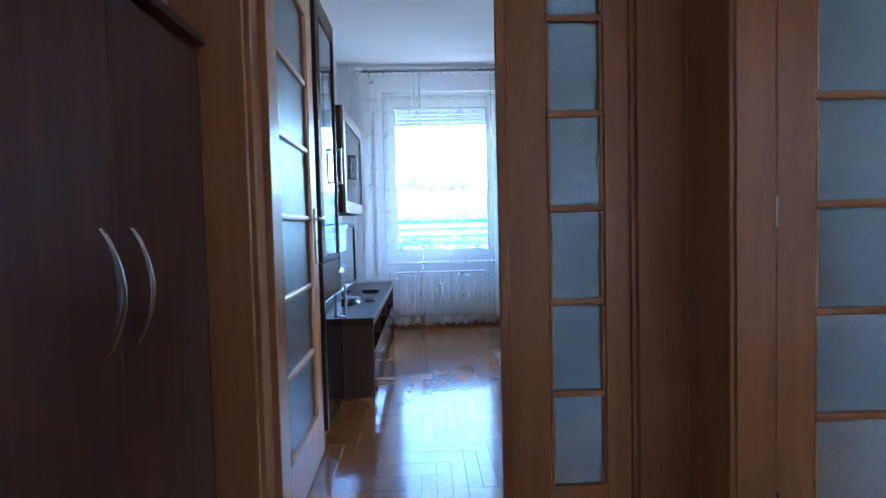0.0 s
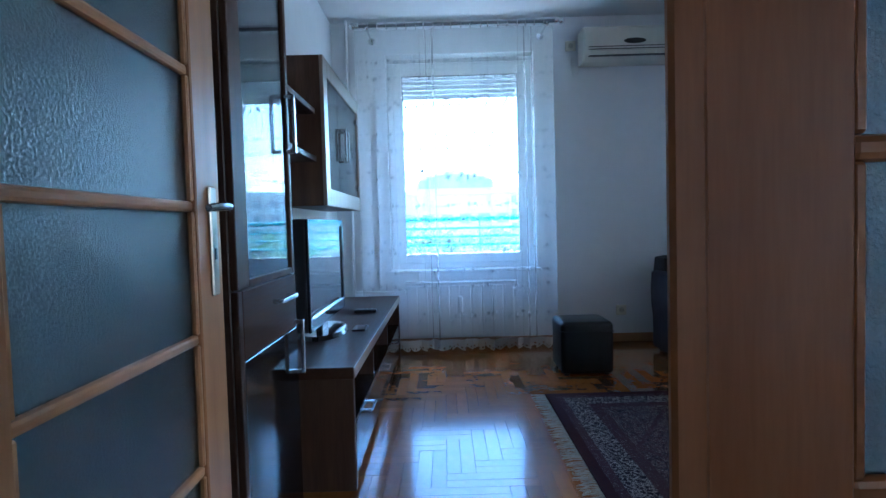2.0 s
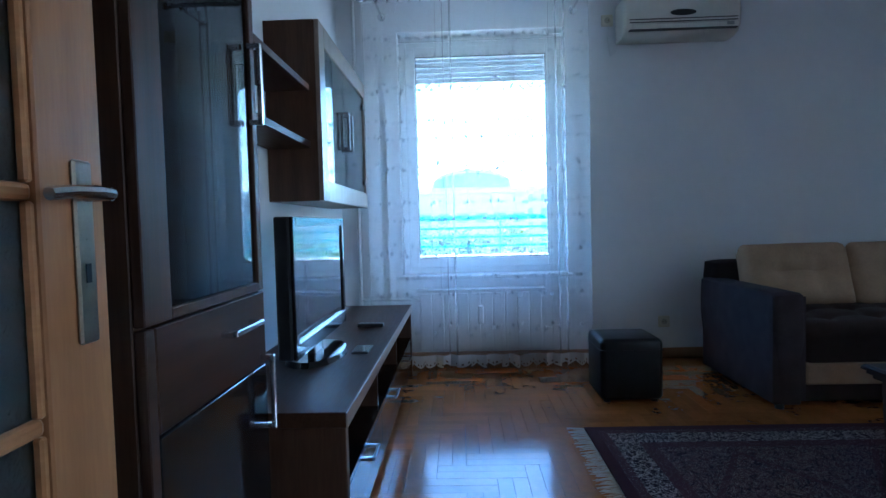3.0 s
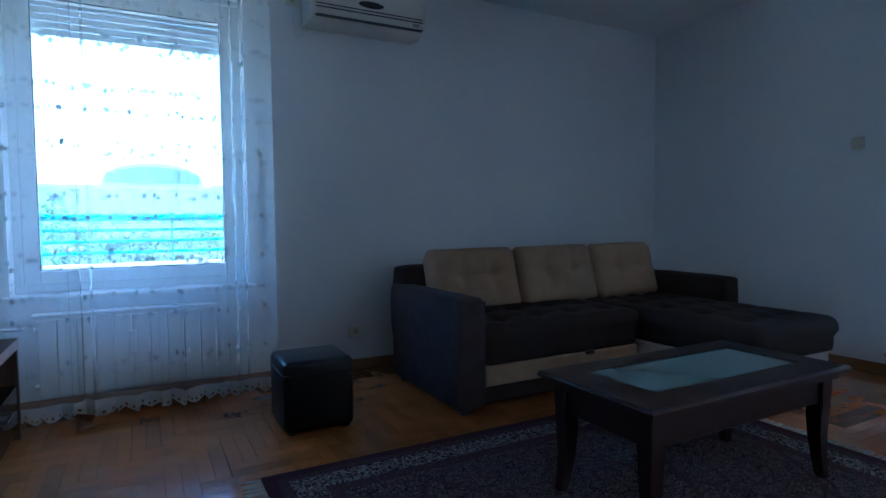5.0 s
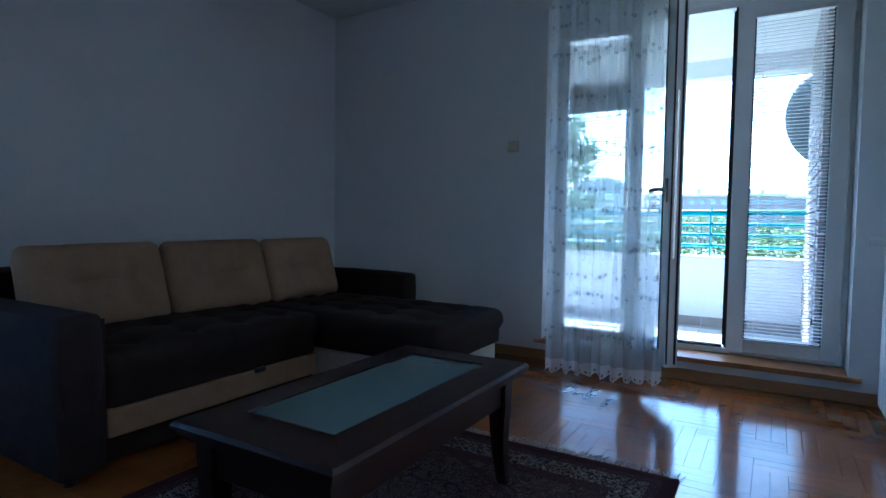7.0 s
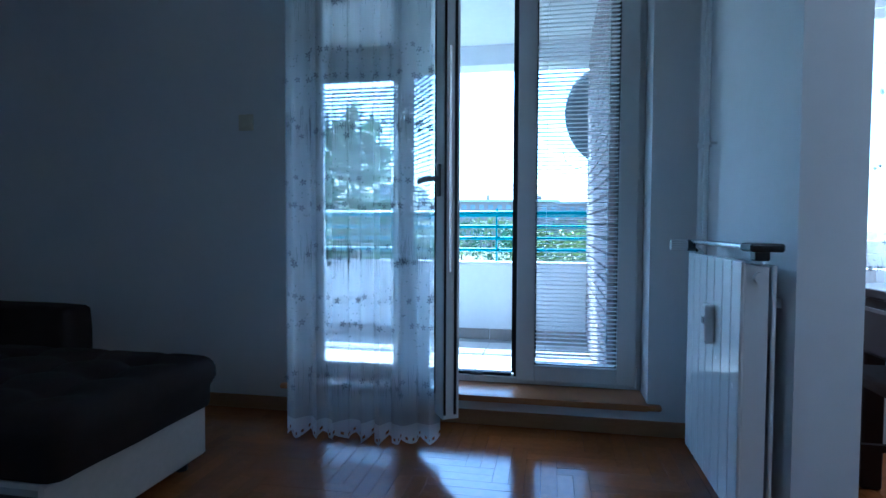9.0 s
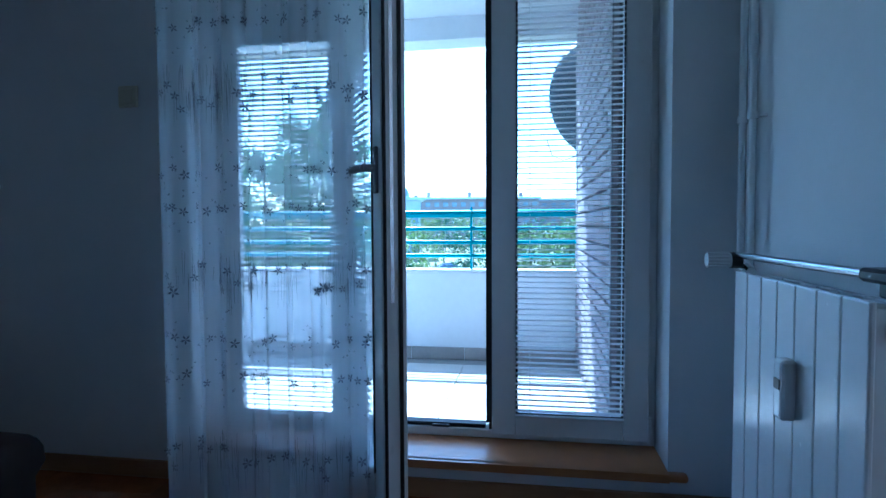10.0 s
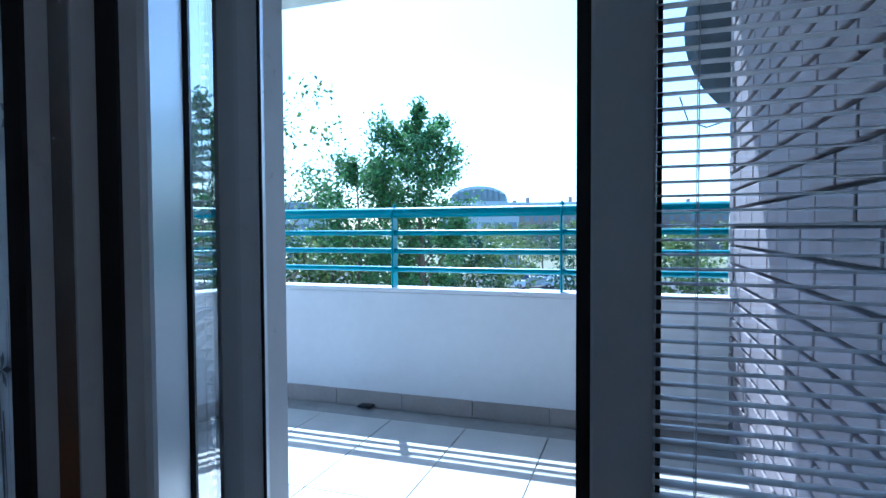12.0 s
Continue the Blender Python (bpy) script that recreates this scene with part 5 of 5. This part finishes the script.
dr = thing("balcony_drain", (6.69, 4.1, 0), "small dark drain grate at the parapet", "drain")
part("grate", box(6.65, 6.71, 4.06, 4.14, 0.001, 0.012, 0.003), BLACK_PLASTIC, dr)
rl = thing("balcony_railing", (PX + 0.06, 4, 0.64), "teal steel railing on the balcony parapet", "railing")
RXc, RYc = PX + 0.055, PY + 0.055
for z, r in ((1.066, 0.028), (0.956, 0.015), (0.856, 0.015), (0.756, 0.015)):
    part("rail", rod((RXc, 2.28, z), (RXc, RYc, z), r, 12), TEAL, rl, smooth=True)
    part("rail", rod((-1.6, RYc, z), (RXc, RYc, z), r, 12), TEAL, rl, smooth=True)


def post(x, y, nx):
    bm = bmesh.new()
    a, b = (0.035, 0.006) if nx else (0.006, 0.035)
    box(x - a, x + a, y - b, y + b, 0.655, 1.08, 0.004, bm)
    bmesh.ops.create_cone(bm, cap_ends=True, segments=4, radius1=0.02, radius2=0.002, depth=0.035, matrix=Matrix.Translation((x, y, 1.1)))
    part("post", bm, TEAL, rl)


for k in range(-0, 6):
    post(RXc + 0.002, 3.05 + 0.915 * k, True)
for k in range(8):
    post(-1.3 + 1.0 * k, RYc, False)

# brick wing wall at the end of the balcony, laid brick by brick
bw = thing("brick_wing_wall", (5.8, 2.2, 0), "grey pink clinker brick wing wall", "brick wall", kind="structure")
part("core", box(4.935, 6.765, 2.06, 2.272, -0.25, 2.9), MORTAR, bw)
BL, BH, JT = 0.245, 0.068, 0.012
bme = bpy.data.meshes.new("brick")
bmx = box(-BL / 2, BL / 2, -0.05, 0.05, -BH / 2, BH / 2, 0.003)
bmx.to_mesh(bme)
bmx.free()
bme.materials.append(BRICK)
hme = bpy.data.meshes.new("half_brick")
bmx = box(-0.0585, 0.0585, -0.05, 0.05, -BH / 2, BH / 2, 0.003)
bmx.to_mesh(hme)
bmx.free()
hme.materials.append(BRICK)
br = random.Random(5)
for r in range(33):
    z = 0.02 + r * (BH + JT) + BH / 2
    if z > 2.62:
        break
    for k in range(-1, 9):
        x = 4.94 + BL / 2 + k * (BL + JT) + (0.5 * (BL + JT) if r % 2 else 0)
        half = x - BL / 2 < 4.93 or x + BL / 2 > 6.775
        if x < 4.90 or x > 6.84:
            continue
        if half:
            x = 4.94 + 0.0585 if x < 5.5 else 6.77 - 0.0585
        o = new("brick", hme if half else bme)
        o.parent = bw
        o.matrix_basis = pose(x - 5.8, 2.2 + 0.06 - 2.2 - 0.03 + br.uniform(-0.0015, 0.0015) + 0.02, z, 0, 0, br.uniform(-0.25, 0.25))
edge = thing("wall_end_trim", (6.79, 2.2, 0), "pale rendered end of the brick wall", "wall trim", kind="structure")
part("render_strip", box(6.766, 6.80, 2.05, 2.295, -0.25, 2.9, 0.004), mat("pinkish render", (0.60, 0.55, 0.54), 0.9, var=0.05, scale=5, bump=0.2), edge)

dish = thing("satellite_dish", (6.9, 2.05, 1.93), "large dark grey satellite dish on the wall end", "satellite dish")
bm = bmesh.new()
rings = []
for k in range(9):
    rr = 0.5 * k / 8
    rings.append([bm.verts.new((6.93 + 0.10 * (rr / 0.5) ** 2 - 0.10, 1.985 + rr * math.cos(a), 1.93 + rr * math.sin(a))) for a in [2 * math.pi * q / 40 for q in range(40)]] if k else [bm.verts.new((6.83, 1.985, 1.93))])
for k in range(40):
    bm.faces.new((rings[0][0], rings[1][k], rings[1][(k + 1) % 40]))
for a, b in zip(rings[1:], rings[2:]):
    for k in range(40):
        bm.faces.new((a[k], b[k], b[(k + 1) % 40], a[(k + 1) % 40]))
DG = mat("dark grey dish metal", (0.06, 0.075, 0.09), 0.5, var=0.1)
dob = part("reflector", bm, DG, dish, smooth=True)
sm = dob.modifiers.new("thick", "SOLIDIFY")
sm.thickness = 0.006
part("mount", rod((6.80, 2.06, 1.93), (6.84, 2.0, 1.93), 0.03, 12), DG, dish)
part("feed_arm", tube([(6.92, 1.985, 1.45), (7.15, 1.985, 1.5), (7.35, 1.985, 1.75)], 0.012, 8), DG, dish)
part("cable", tube([(6.95, 2.5, 1.62), (6.95, 2.46, 1.5), (6.93, 2.38, 1.46), (6.9, 2.3, 1.48), (6.85, 2.26, 1.47)], 0.004, 6), BLACK_PLASTIC, dish)

# balcony floor tiles
tl = bmesh.new()
setting_tiles = thing("balcony_floor", (5.8, 4, 0), "pale grey tiled balcony floor", "balcony floor", kind="structure")
tme = bpy.data.meshes.new("tile")
bmx = box(-0.1975, 0.1975, -0.1975, 0.1975, -0.012, 0, 0.001)
bmx.to_mesh(tme)
bmx.free()
tme.materials.append(TILE)
for i in range(-1, 6):
    for j in range(-1, 13):
        x, y = 4.93 + 0.2 + 0.4 * i, 2.28 + 0.2 + 0.4 * j
        if 5.0 < x < 6.65 and 2.4 < y < 7.8:
            o = new("tile", tme)
            o.parent = setting_tiles
            o.matrix_basis = pose(x - 5.8, y - 4, 0)

# ---- outside ----
GZ = -6.5
GRASS = mat("dry lawn and soil", (0.10, 0.12, 0.05), 0.95, alt=(0.16, 0.14, 0.085), scale=0.35, bump=0.3)
setting("ground", box(-1500, 1500, -1500, 1500, GZ - 1, GZ), GRASS, "dry lawn with patches of soil", "ground")
setting("road", box(66, 92, -80, 110, GZ + 0.004, GZ + 0.02), mat("asphalt", (0.055, 0.055, 0.058), 0.9, var=0.15, scale=2), "grey asphalt parking road", "road")
setting("facade", wall_with_holes("x", 4.78, 4.93, 6.14, 6.4, -6.5, 2.75, []), RENDER, "white rendered outer wall", "facade")
setting("lower_storeys", box(-6, PX + 0.14, -12, PY + 0.14, GZ, -0.26), RENDER, "white rendered lower storeys", "facade")
setting("upper_storeys", box(-6, 4.92, -12, 6.12, 2.86, 9), RENDER, "white rendered upper storeys", "facade")


def leaf_mat(name, c):
    m = bpy.data.materials.new(name)
    m.use_nodes = True
    n, li = m.node_tree.nodes, m.node_tree.links
    b = n["Principled BSDF"]
    b.inputs["Roughness"].default_value = 0.5
    geo, hs, mr = n.new("ShaderNodeNewGeometry"), n.new("ShaderNodeHueSaturation"), n.new("ShaderNodeMapRange")
    li.new(geo.outputs["Random Per Island"], mr.inputs[0])
    mr.inputs[3].default_value, mr.inputs[4].default_value = 0.55, 1.5
    li.new(mr.outputs[0], hs.inputs["Value"])
    hs.inputs["Color"].default_value = (*c, 1)
    li.new(hs.outputs[0], b.inputs["Base Color"])
    tl, mx = n.new("ShaderNodeBsdfTranslucent"), n.new("ShaderNodeMixShader")
    li.new(hs.outputs[0], tl.inputs[0])
    mx.inputs[0].default_value = 0.3
    li.new(b.outputs[0], mx.inputs[1])
    li.new(tl.outputs[0], mx.inputs[2])
    li.new(mx.outputs[0], n["Material Output"].inputs[0])
    return m


LEAF = [leaf_mat("poplar leaves", (0.11, 0.22, 0.075)), leaf_mat("olive leaves", (0.13, 0.18, 0.055)), leaf_mat("dark leaves", (0.04, 0.09, 0.045)), leaf_mat("dry reddish leaves", (0.20, 0.12, 0.07))]
BARK = mat("brown bark", (0.16, 0.12, 0.09), 0.95, var=0.3, scale=10, bump=0.5)


def tree(x, y, h, w, seed, leaf, n, label, upright=0.6, size=0.16, low=0.25, name="tree"):
    rnd = random.Random(seed)
    ob = thing(name, (x, y, GZ), label, name)
    bm = bmesh.new()
    top = Vector((x + rnd.uniform(-0.3, 0.3), y + rnd.uniform(-0.3, 0.3), GZ + h * 0.93))
    base = Vector((x, y, GZ - 0.05))
    trunk = [base.lerp(top, k / 6) + Vector((rnd.uniform(-1, 1), rnd.uniform(-1, 1), 0)) * 0.012 * h * (k > 0) for k in range(7)]
    r0 = 0.018 * h
    for k in range(6):
        rod(trunk[k], trunk[k + 1], r0 * (1 - k / 6.5), 8, bm, r0 * (1 - (k + 1) / 6.5))
    tips = []
    nb = 26
    for k in range(nb):
        t = low + (0.97 - low) * (k + rnd.random()) / nb
        s = base.lerp(top, t)
        a = k * 2.4 + rnd.uniform(-0.5, 0.5)
        q = min(0.97, max(0.05, (t - low * 0.8) / (1.0 - low * 0.8)))
        prof = max(0.12, 1 - abs(2 * q - 0.86) ** 2.2 / 1.28) ** 0.6
        ln = w * 0.5 * prof * rnd.uniform(0.75, 1.2)
        e = s + Vector((math.cos(a) * ln, math.sin(a) * ln, ln * upright * rnd.uniform(0.7, 1.4)))
        mid = s.lerp(e, 0.5) + Vector((0, 0, -0.06 * ln))
        rr = max(0.012, r0 * 0.35 * (1 - t))
        rod(s, mid, rr, 5, bm, rr * 0.7)
        rod(mid, e, rr * 0.7, 5, bm, rr * 0.25)
        tips.append((s, mid, e, ln))
    part("trunk", bm, BARK, ob)
    vs, fs = [], []
    per = n // nb
    for s, mid, e, ln in tips:
        subs = [e.lerp(mid, rnd.random() ** 1.5) + Vector((rnd.gauss(0, 1), rnd.gauss(0, 1), rnd.gauss(0, 1.1))) * ln * 0.11 for _ in range(9)]
        for _ in range(per):
            c = rnd.choice(subs) + Vector((rnd.gauss(0, 1), rnd.gauss(0, 1), rnd.gauss(0, 1))) * (0.05 * ln + 0.13)
            q = Euler((rnd.uniform(-1.2, 1.2), rnd.uniform(-1.2, 1.2), rnd.uniform(0, 6.3))).to_matrix()
            sz = size * rnd.uniform(0.6, 1.3)
            b = len(vs)
            for v in ((-0.5, 0, 0), (0, -0.38, 0.08), (0.6, 0, 0), (0, 0.38, 0.08)):
                vs.append(c + q @ (Vector(v) * sz) - Vector((x, y, GZ)))
            fs.append((b, b + 1, b + 2, b + 3))
    me = bpy.data.meshes.new("crown")
    me.from_pydata([tuple(v) for v in vs], [], fs)
    me.materials.append(leaf)
    cr = new("crown", me)
    cr.parent = ob
    return ob


def at(bearing, dist):
    return 3.9 + dist * math.cos(radians(bearing)), 2.6 + dist * math.sin(radians(bearing))


x, y = at(21.2, 24)
tree(x, y, 12.75, 3.7, 1, LEAF[0], 20000, "tall green poplar tree beyond the railing", 1.25, 0.15, 0.2)
x, y = at(27.5, 25)
tree(x, y, 11.0, 4.4, 2, LEAF[0], 12000, "green poplar tree with loose branches", 1.1, 0.15, 0.25)
x, y = at(36.5, 19)
tree(x, y, 11.8, 5.0, 3, LEAF[1], 1500, "thin young tree with sparse leaves", 1.1, 0.15, 0.35)
x, y = at(41.0, 24)
tree(x, y, 9.0, 5.0, 13, LEAF[0], 4000, "green tree beyond the balcony corner", 0.8, 0.18, 0.3)
hr = random.Random(9)
for k, (b, d, h, w, lf) in enumerate([(-6, 34, 7.9, 7, 1), (-1, 32, 7.5, 6, 1), (3.5, 35, 7.7, 7, 2), (6.0, 98, 9.0, 9, 1), (9.0, 100, 8.6, 9, 2), (11.5, 96, 8.8, 9, 1), (13.5, 60, 8.0, 8, 1), (16.0, 32, 7.4, 6, 1), (19.5, 30, 7.6, 6, 2), (26, 31, 7.9, 7, 1), (30.5, 28, 7.6, 6, 1), (35, 30, 7.7, 6.5, 2), (40, 29, 7.7, 6, 1), (46, 30, 8, 7, 1)]):
    x, y = at(b, d)
    tree(x, y, h, w, 20 + k, LEAF[lf], 5000, "round leafy street tree below the balcony", 0.35, 0.2, 0.18)
for k, (b, d, h, w, lf) in enumerate([(14.0, 18, 2.3, 3.4, 3), (17.5, 19, 2.5, 3.0, 3), (21.5, 18, 2.9, 3.8, 2), (26, 19, 3.1, 4, 2), (31, 18, 3.1, 4.0, 2), (36, 19, 3.0, 4, 0)]):
    x, y = at(b, d)
    tree(x, y, h, w, 50 + k, LEAF[lf], 2200, "low bush below the balcony" if lf != 3 else "dry reddish bush below the balcony", 0.5, 0.13, 0.05, "bush")
for k, (b, d, h, w) in enumerate([(80, 40, 7, 8), (88, 44, 7, 8), (97, 42, 7, 8), (104, 36, 9, 7)]):
    x, y = at(b, d)
    tree(x, y, h, w, 70 + k, LEAF[k % 3], 2200, "leafy tree seen through the window", 0.4, 0.25, 0.2)

# far buildings
BLUE_ROOF = mat("blue grey metal roof", (0.55, 0.62, 0.66), 0.45, var=0.08, scale=0.5)
PALE = mat("pale blue grey facade", (0.50, 0.54, 0.57), 0.8, var=0.06, scale=0.4)
WINDARK = mat("dark window glass far off", (0.20, 0.26, 0.31), 0.15, var=0.2, scale=0.6)
BRICKFAR = mat("brown grey facade", (0.26, 0.22, 0.21), 0.85, var=0.1, scale=0.5)


def vault_house(bearing, dist, w, d, zb, ztop, label):
    x, y = at(bearing, dist)
    ob = thing("vaulted_building", (x, y, GZ), label, "building", turn=bearing)
    part("wall", box(0, d, -w / 2, w / 2, 0, zb - GZ), PALE, ob, local=True)
    part("eaves", box(-0.5, d, -w / 2 - 1.2, w / 2 + 1.2, zb - GZ, zb - GZ + 0.6), BLUE_ROOF, ob, local=True)
    bm = bmesh.new()
    R = (ztop - zb - 0.6)
    n = 20
    a = [bm.verts.new((-0.2, -w * 0.36 * math.cos(math.pi * k / n), zb - GZ + 0.6 + R * math.sin(math.pi * k / n) ** 0.8)) for k in range(n + 1)]
    b = [bm.verts.new((d, v.co.y, v.co.z)) for v in a]
    for k in range(n):
        bm.faces.new((a[k], a[k + 1], b[k + 1], b[k]))
    bm.faces.new(a)
    bm.faces.new(b)
    part("roof", bm, BLUE_ROOF, ob, local=True, smooth=True)
    for k in range(9):
        u = -0.8 + 1.6 * k / 8
        hh = R * (1 - u * u) ** 0.5 * 0.72
        part("window", box(-0.35, -0.22, w * 0.36 * u - 0.75, w * 0.36 * u + 0.75, zb - GZ + 0.9, zb - GZ + 0.9 + max(0.8, hh)), WINDARK, ob, local=True)
    for r in range(int((zb - GZ) / 3.2)):
        for k in range(6):
            yy = -w / 2 + w * (k + 0.5) / 6
            part("window", box(-0.06, 0.02, yy - 0.9, yy + 0.9, 1.2 + 3.2 * r, 2.7 + 3.2 * r), WINDARK, ob, local=True)
    return ob


vault_house(15.4, 120, 17, 22, 6.2, 10.3, "pale house with a vaulted blue metal roof")
vault_house(91.2, 85, 17, 20, 5.6, 9.2, "pale house with a vaulted blue roof")
vault_house(33.5, 130, 20, 20, 4.6, 7.6, "low pale house behind the trees")


def block(bearing, dist, w, z1, nx, nz, m, label, turn=0.0):
    x, y = at(bearing, dist)
    ob = thing("apartment_block", (x, y, GZ), label, "building", turn=bearing + turn)
    hgt = z1 - GZ
    part("wall", box(0, 14, -w / 2, w / 2, 0, hgt), m, ob, local=True)
    part("roof", box(-0.6, 14.6, -w / 2 - 0.6, w / 2 + 0.6, hgt, hgt + 0.7), BLUE_ROOF, ob, local=True)
    me = bpy.data.meshes.new("window")
    bm = box(-0.08, 0.05, -0.8, 0.8, -0.75, 0.75)
    bm.to_mesh(me)
    bm.free()
    me.materials.append(WINDARK)
    for i in range(nx):
        for k in range(nz):
            o = new("window", me)
            o.parent = ob
            o.matrix_basis = pose(0, -w / 2 + w * (i + 0.5) / nx, hgt - 1.8 - 3.0 * k)
    rnd = random.Random(int(dist))
    for _ in range(5):
        yy = rnd.uniform(-w / 2 + 2, w / 2 - 2)
        part("roof_vent", box(3, 4.5, yy, yy + 1.2, hgt + 0.7, hgt + rnd.uniform(1.4, 2.6)), m, ob, local=True)
    return ob


block(6.5, 190, 48, 9.4, 16, 4, BRICKFAR, "long brown apartment block with blue roof edge")
block(-8.0, 210, 60, 9.6, 18, 4, BRICKFAR, "long brown apartment block far off")
block(10.9, 230, 14, 8.6, 5, 4, PALE, "pale low block beside the vaulted house")
block(76, 120, 40, 8.0, 12, 4, PALE, "pale apartment block seen through the window")
block(104, 110, 40, 7.0, 12, 4, PALE, "pale apartment block beyond the trees")


# parked cars
def car(x, y, turn, paint, label):
    ob = thing("car", (x, y, GZ + 0.02), label, "car", "parked cars", turn=turn)
    bm = bmesh.new()
    prof = [(-2.1, 0.35), (-2.1, 0.8), (-1.95, 0.95), (-1.2, 1.0), (-0.5, 1.42), (0.9, 1.44), (1.7, 1.0), (2.05, 0.9), (2.1, 0.35)]
    rows = []
    for yy, s in ((-0.85, 0.97), (-0.8, 1.0), (0.8, 1.0), (0.85, 0.97)):
        rows.append([bm.verts.new((px * s, yy * (0.82 if pz > 1.2 else 1), pz)) for px, pz in prof])
    for a, b in zip(rows, rows[1:]):
        for k in range(len(prof)):
            bm.faces.new((a[k], a[(k + 1) % len(prof)], b[(k + 1) % len(prof)], b[k]))
    bm.faces.new(rows[0])
    bm.faces.new(rows[-1])
    part("body", bm, paint, ob, local=True, smooth=True)
    part("windscreen", box(-1.0, -0.62, -0.62, 0.62, 1.05, 1.36, 0.05), WINDARK, ob, local=True)
    part("side_window", box(-0.4, 0.9, -0.76, 0.76, 1.05, 1.34, 0.03), WINDARK, ob, local=True)
    for wx in (-1.3, 1.3):
        for wy in (-0.78, 0.78):
            wh = part("wheel", rod((wx, wy - 0.1, 0.3), (wx, wy + 0.1, 0.3), 0.31, 18), BLACK_PLASTIC, ob, local=True)
            part("rim", rod((wx, wy - 0.11, 0.3), (wx, wy + 0.11, 0.3), 0.19, 14), CHROME, wh, local=True)
    return ob


paints = [mat("white car paint", (0.7, 0.7, 0.7), 0.25, var=0.02, coat=0.5), mat("silver car paint", (0.42, 0.44, 0.46), 0.25, metal=0.5, var=0.02, coat=0.5), mat("dark blue car paint", (0.03, 0.05, 0.12), 0.25, var=0.05, coat=0.5)]
for k, (b, d) in enumerate([(7.6, 76), (9.4, 74), (11.0, 78), (12.4, 73), (5.8, 77), (8.5, 86)]):
    x, y = at(b, d)
    car(x, y, 90 + 4 * k, paints[k % 3], ("white", "silver", "dark blue")[k % 3] + " parked car on the asphalt")
x, y = at(9.8, 58)
car(x, y, 30, paints[0], "white parked car on the lawn edge")


# ---- parquet: double-strip herringbone, strip by strip ----
pq = thing("parquet", (2.0, 3.5, 0), "glossy honey oak herringbone parquet", "parquet floor", kind="structure")
UW, UK = 0.12, 3
X0, X1, Y0, Y1 = XW - 0.1, XE + 0.1, -2.0, YN + 0.1
strips = []
for j in range(int((Y1 - Y0) / UW) + 8):
    for i in range(-8, int((X1 - X0) / UW) + 8):
        if (i - j) % (2 * UK) == 0:
            strips += [(i * UW, j * UW + s * UW / 2, UK * UW, UW / 2) for s in (0, 1)]
        if (i - j) % (2 * UK) == UK:
            jj = j - UK + 1
            strips += [(i * UW + s * UW / 2, jj * UW, UW / 2, UK * UW) for s in (0, 1)]
pr = random.Random(11)
shared = {}
near, vs, fs = 0, [], []
CORN = ((0, 0), (1, 0), (1, 1), (0, 1))


def strip_data(w, h, dz):
    g = 0.00025
    e = 0.0005
    v = [(g + a * (w - 2 * g), g + b * (h - 2 * g), -0.02) for a, b in CORN] + [(g + a * (w - 2 * g), g + b * (h - 2 * g), dz - e) for a, b in CORN] + [(g + e + a * (w - 2 * g - 2 * e), g + e + b * (h - 2 * g - 2 * e), dz) for a, b in CORN]
    v[8:] = [(a, b, c + pr.uniform(-0.0001, 0.0001)) for a, b, c in v[8:]]
    f = [(8, 9, 10, 11)]
    for k in range(4):
        n = (k + 1) % 4
        f += [(k, n, 4 + n, 4 + k), (4 + k, 4 + n, 8 + n, 8 + k)]
    return v, f


for sx, sy, w, h in strips:
    x, y = X0 + sx, Y0 + sy
    x2, y2 = min(x + w, X1), min(y + h, Y1)
    x, y = max(x, X0), max(y, Y0)
    if x2 - x < 0.01 or y2 - y < 0.01:
        continue
    cx, cy = (x + x2) / 2, (y + y2) / 2
    whole = abs(x2 - x - w) < 1e-6 and abs(y2 - y - h) < 1e-6
    inside = whole and near < 300 and ((-0.1 < cx < 0.85 and 2.2 < cy < 4.6) or (3.05 < cx < 4.5 and 2.1 < cy < 3.9))
    if inside:
        near += 1
        key = (w > h, pr.randrange(3))
        if key not in shared:
            v, f = strip_data(w, h, -0.0003 + 0.0002 * key[1])
            me = bpy.data.meshes.new("strip")
            me.from_pydata(v, [], f)
            me.materials.append(OAK)
            shared[key] = me
        o = new("strip", shared[key])
        o.parent = pq
        o.matrix_basis = pose(x - 2.0, y - 3.5, 0, pr.uniform(-0.05, 0.05), pr.uniform(-0.05, 0.05), 0)
    else:
        v, f = strip_data(x2 - x, y2 - y, pr.uniform(-0.0003, 0.0002))
        b = len(vs)
        vs += [(a + x - 2.0, c + y - 3.5, z) for a, c, z in v]
        fs += [tuple(q + b for q in ff) for ff in f]
me = bpy.data.meshes.new("strips")
me.from_pydata(vs, [], fs)
me.materials.append(OAK)
rest = new("strips", me)
rest.parent = pq
rest["kind"] = "stuff"
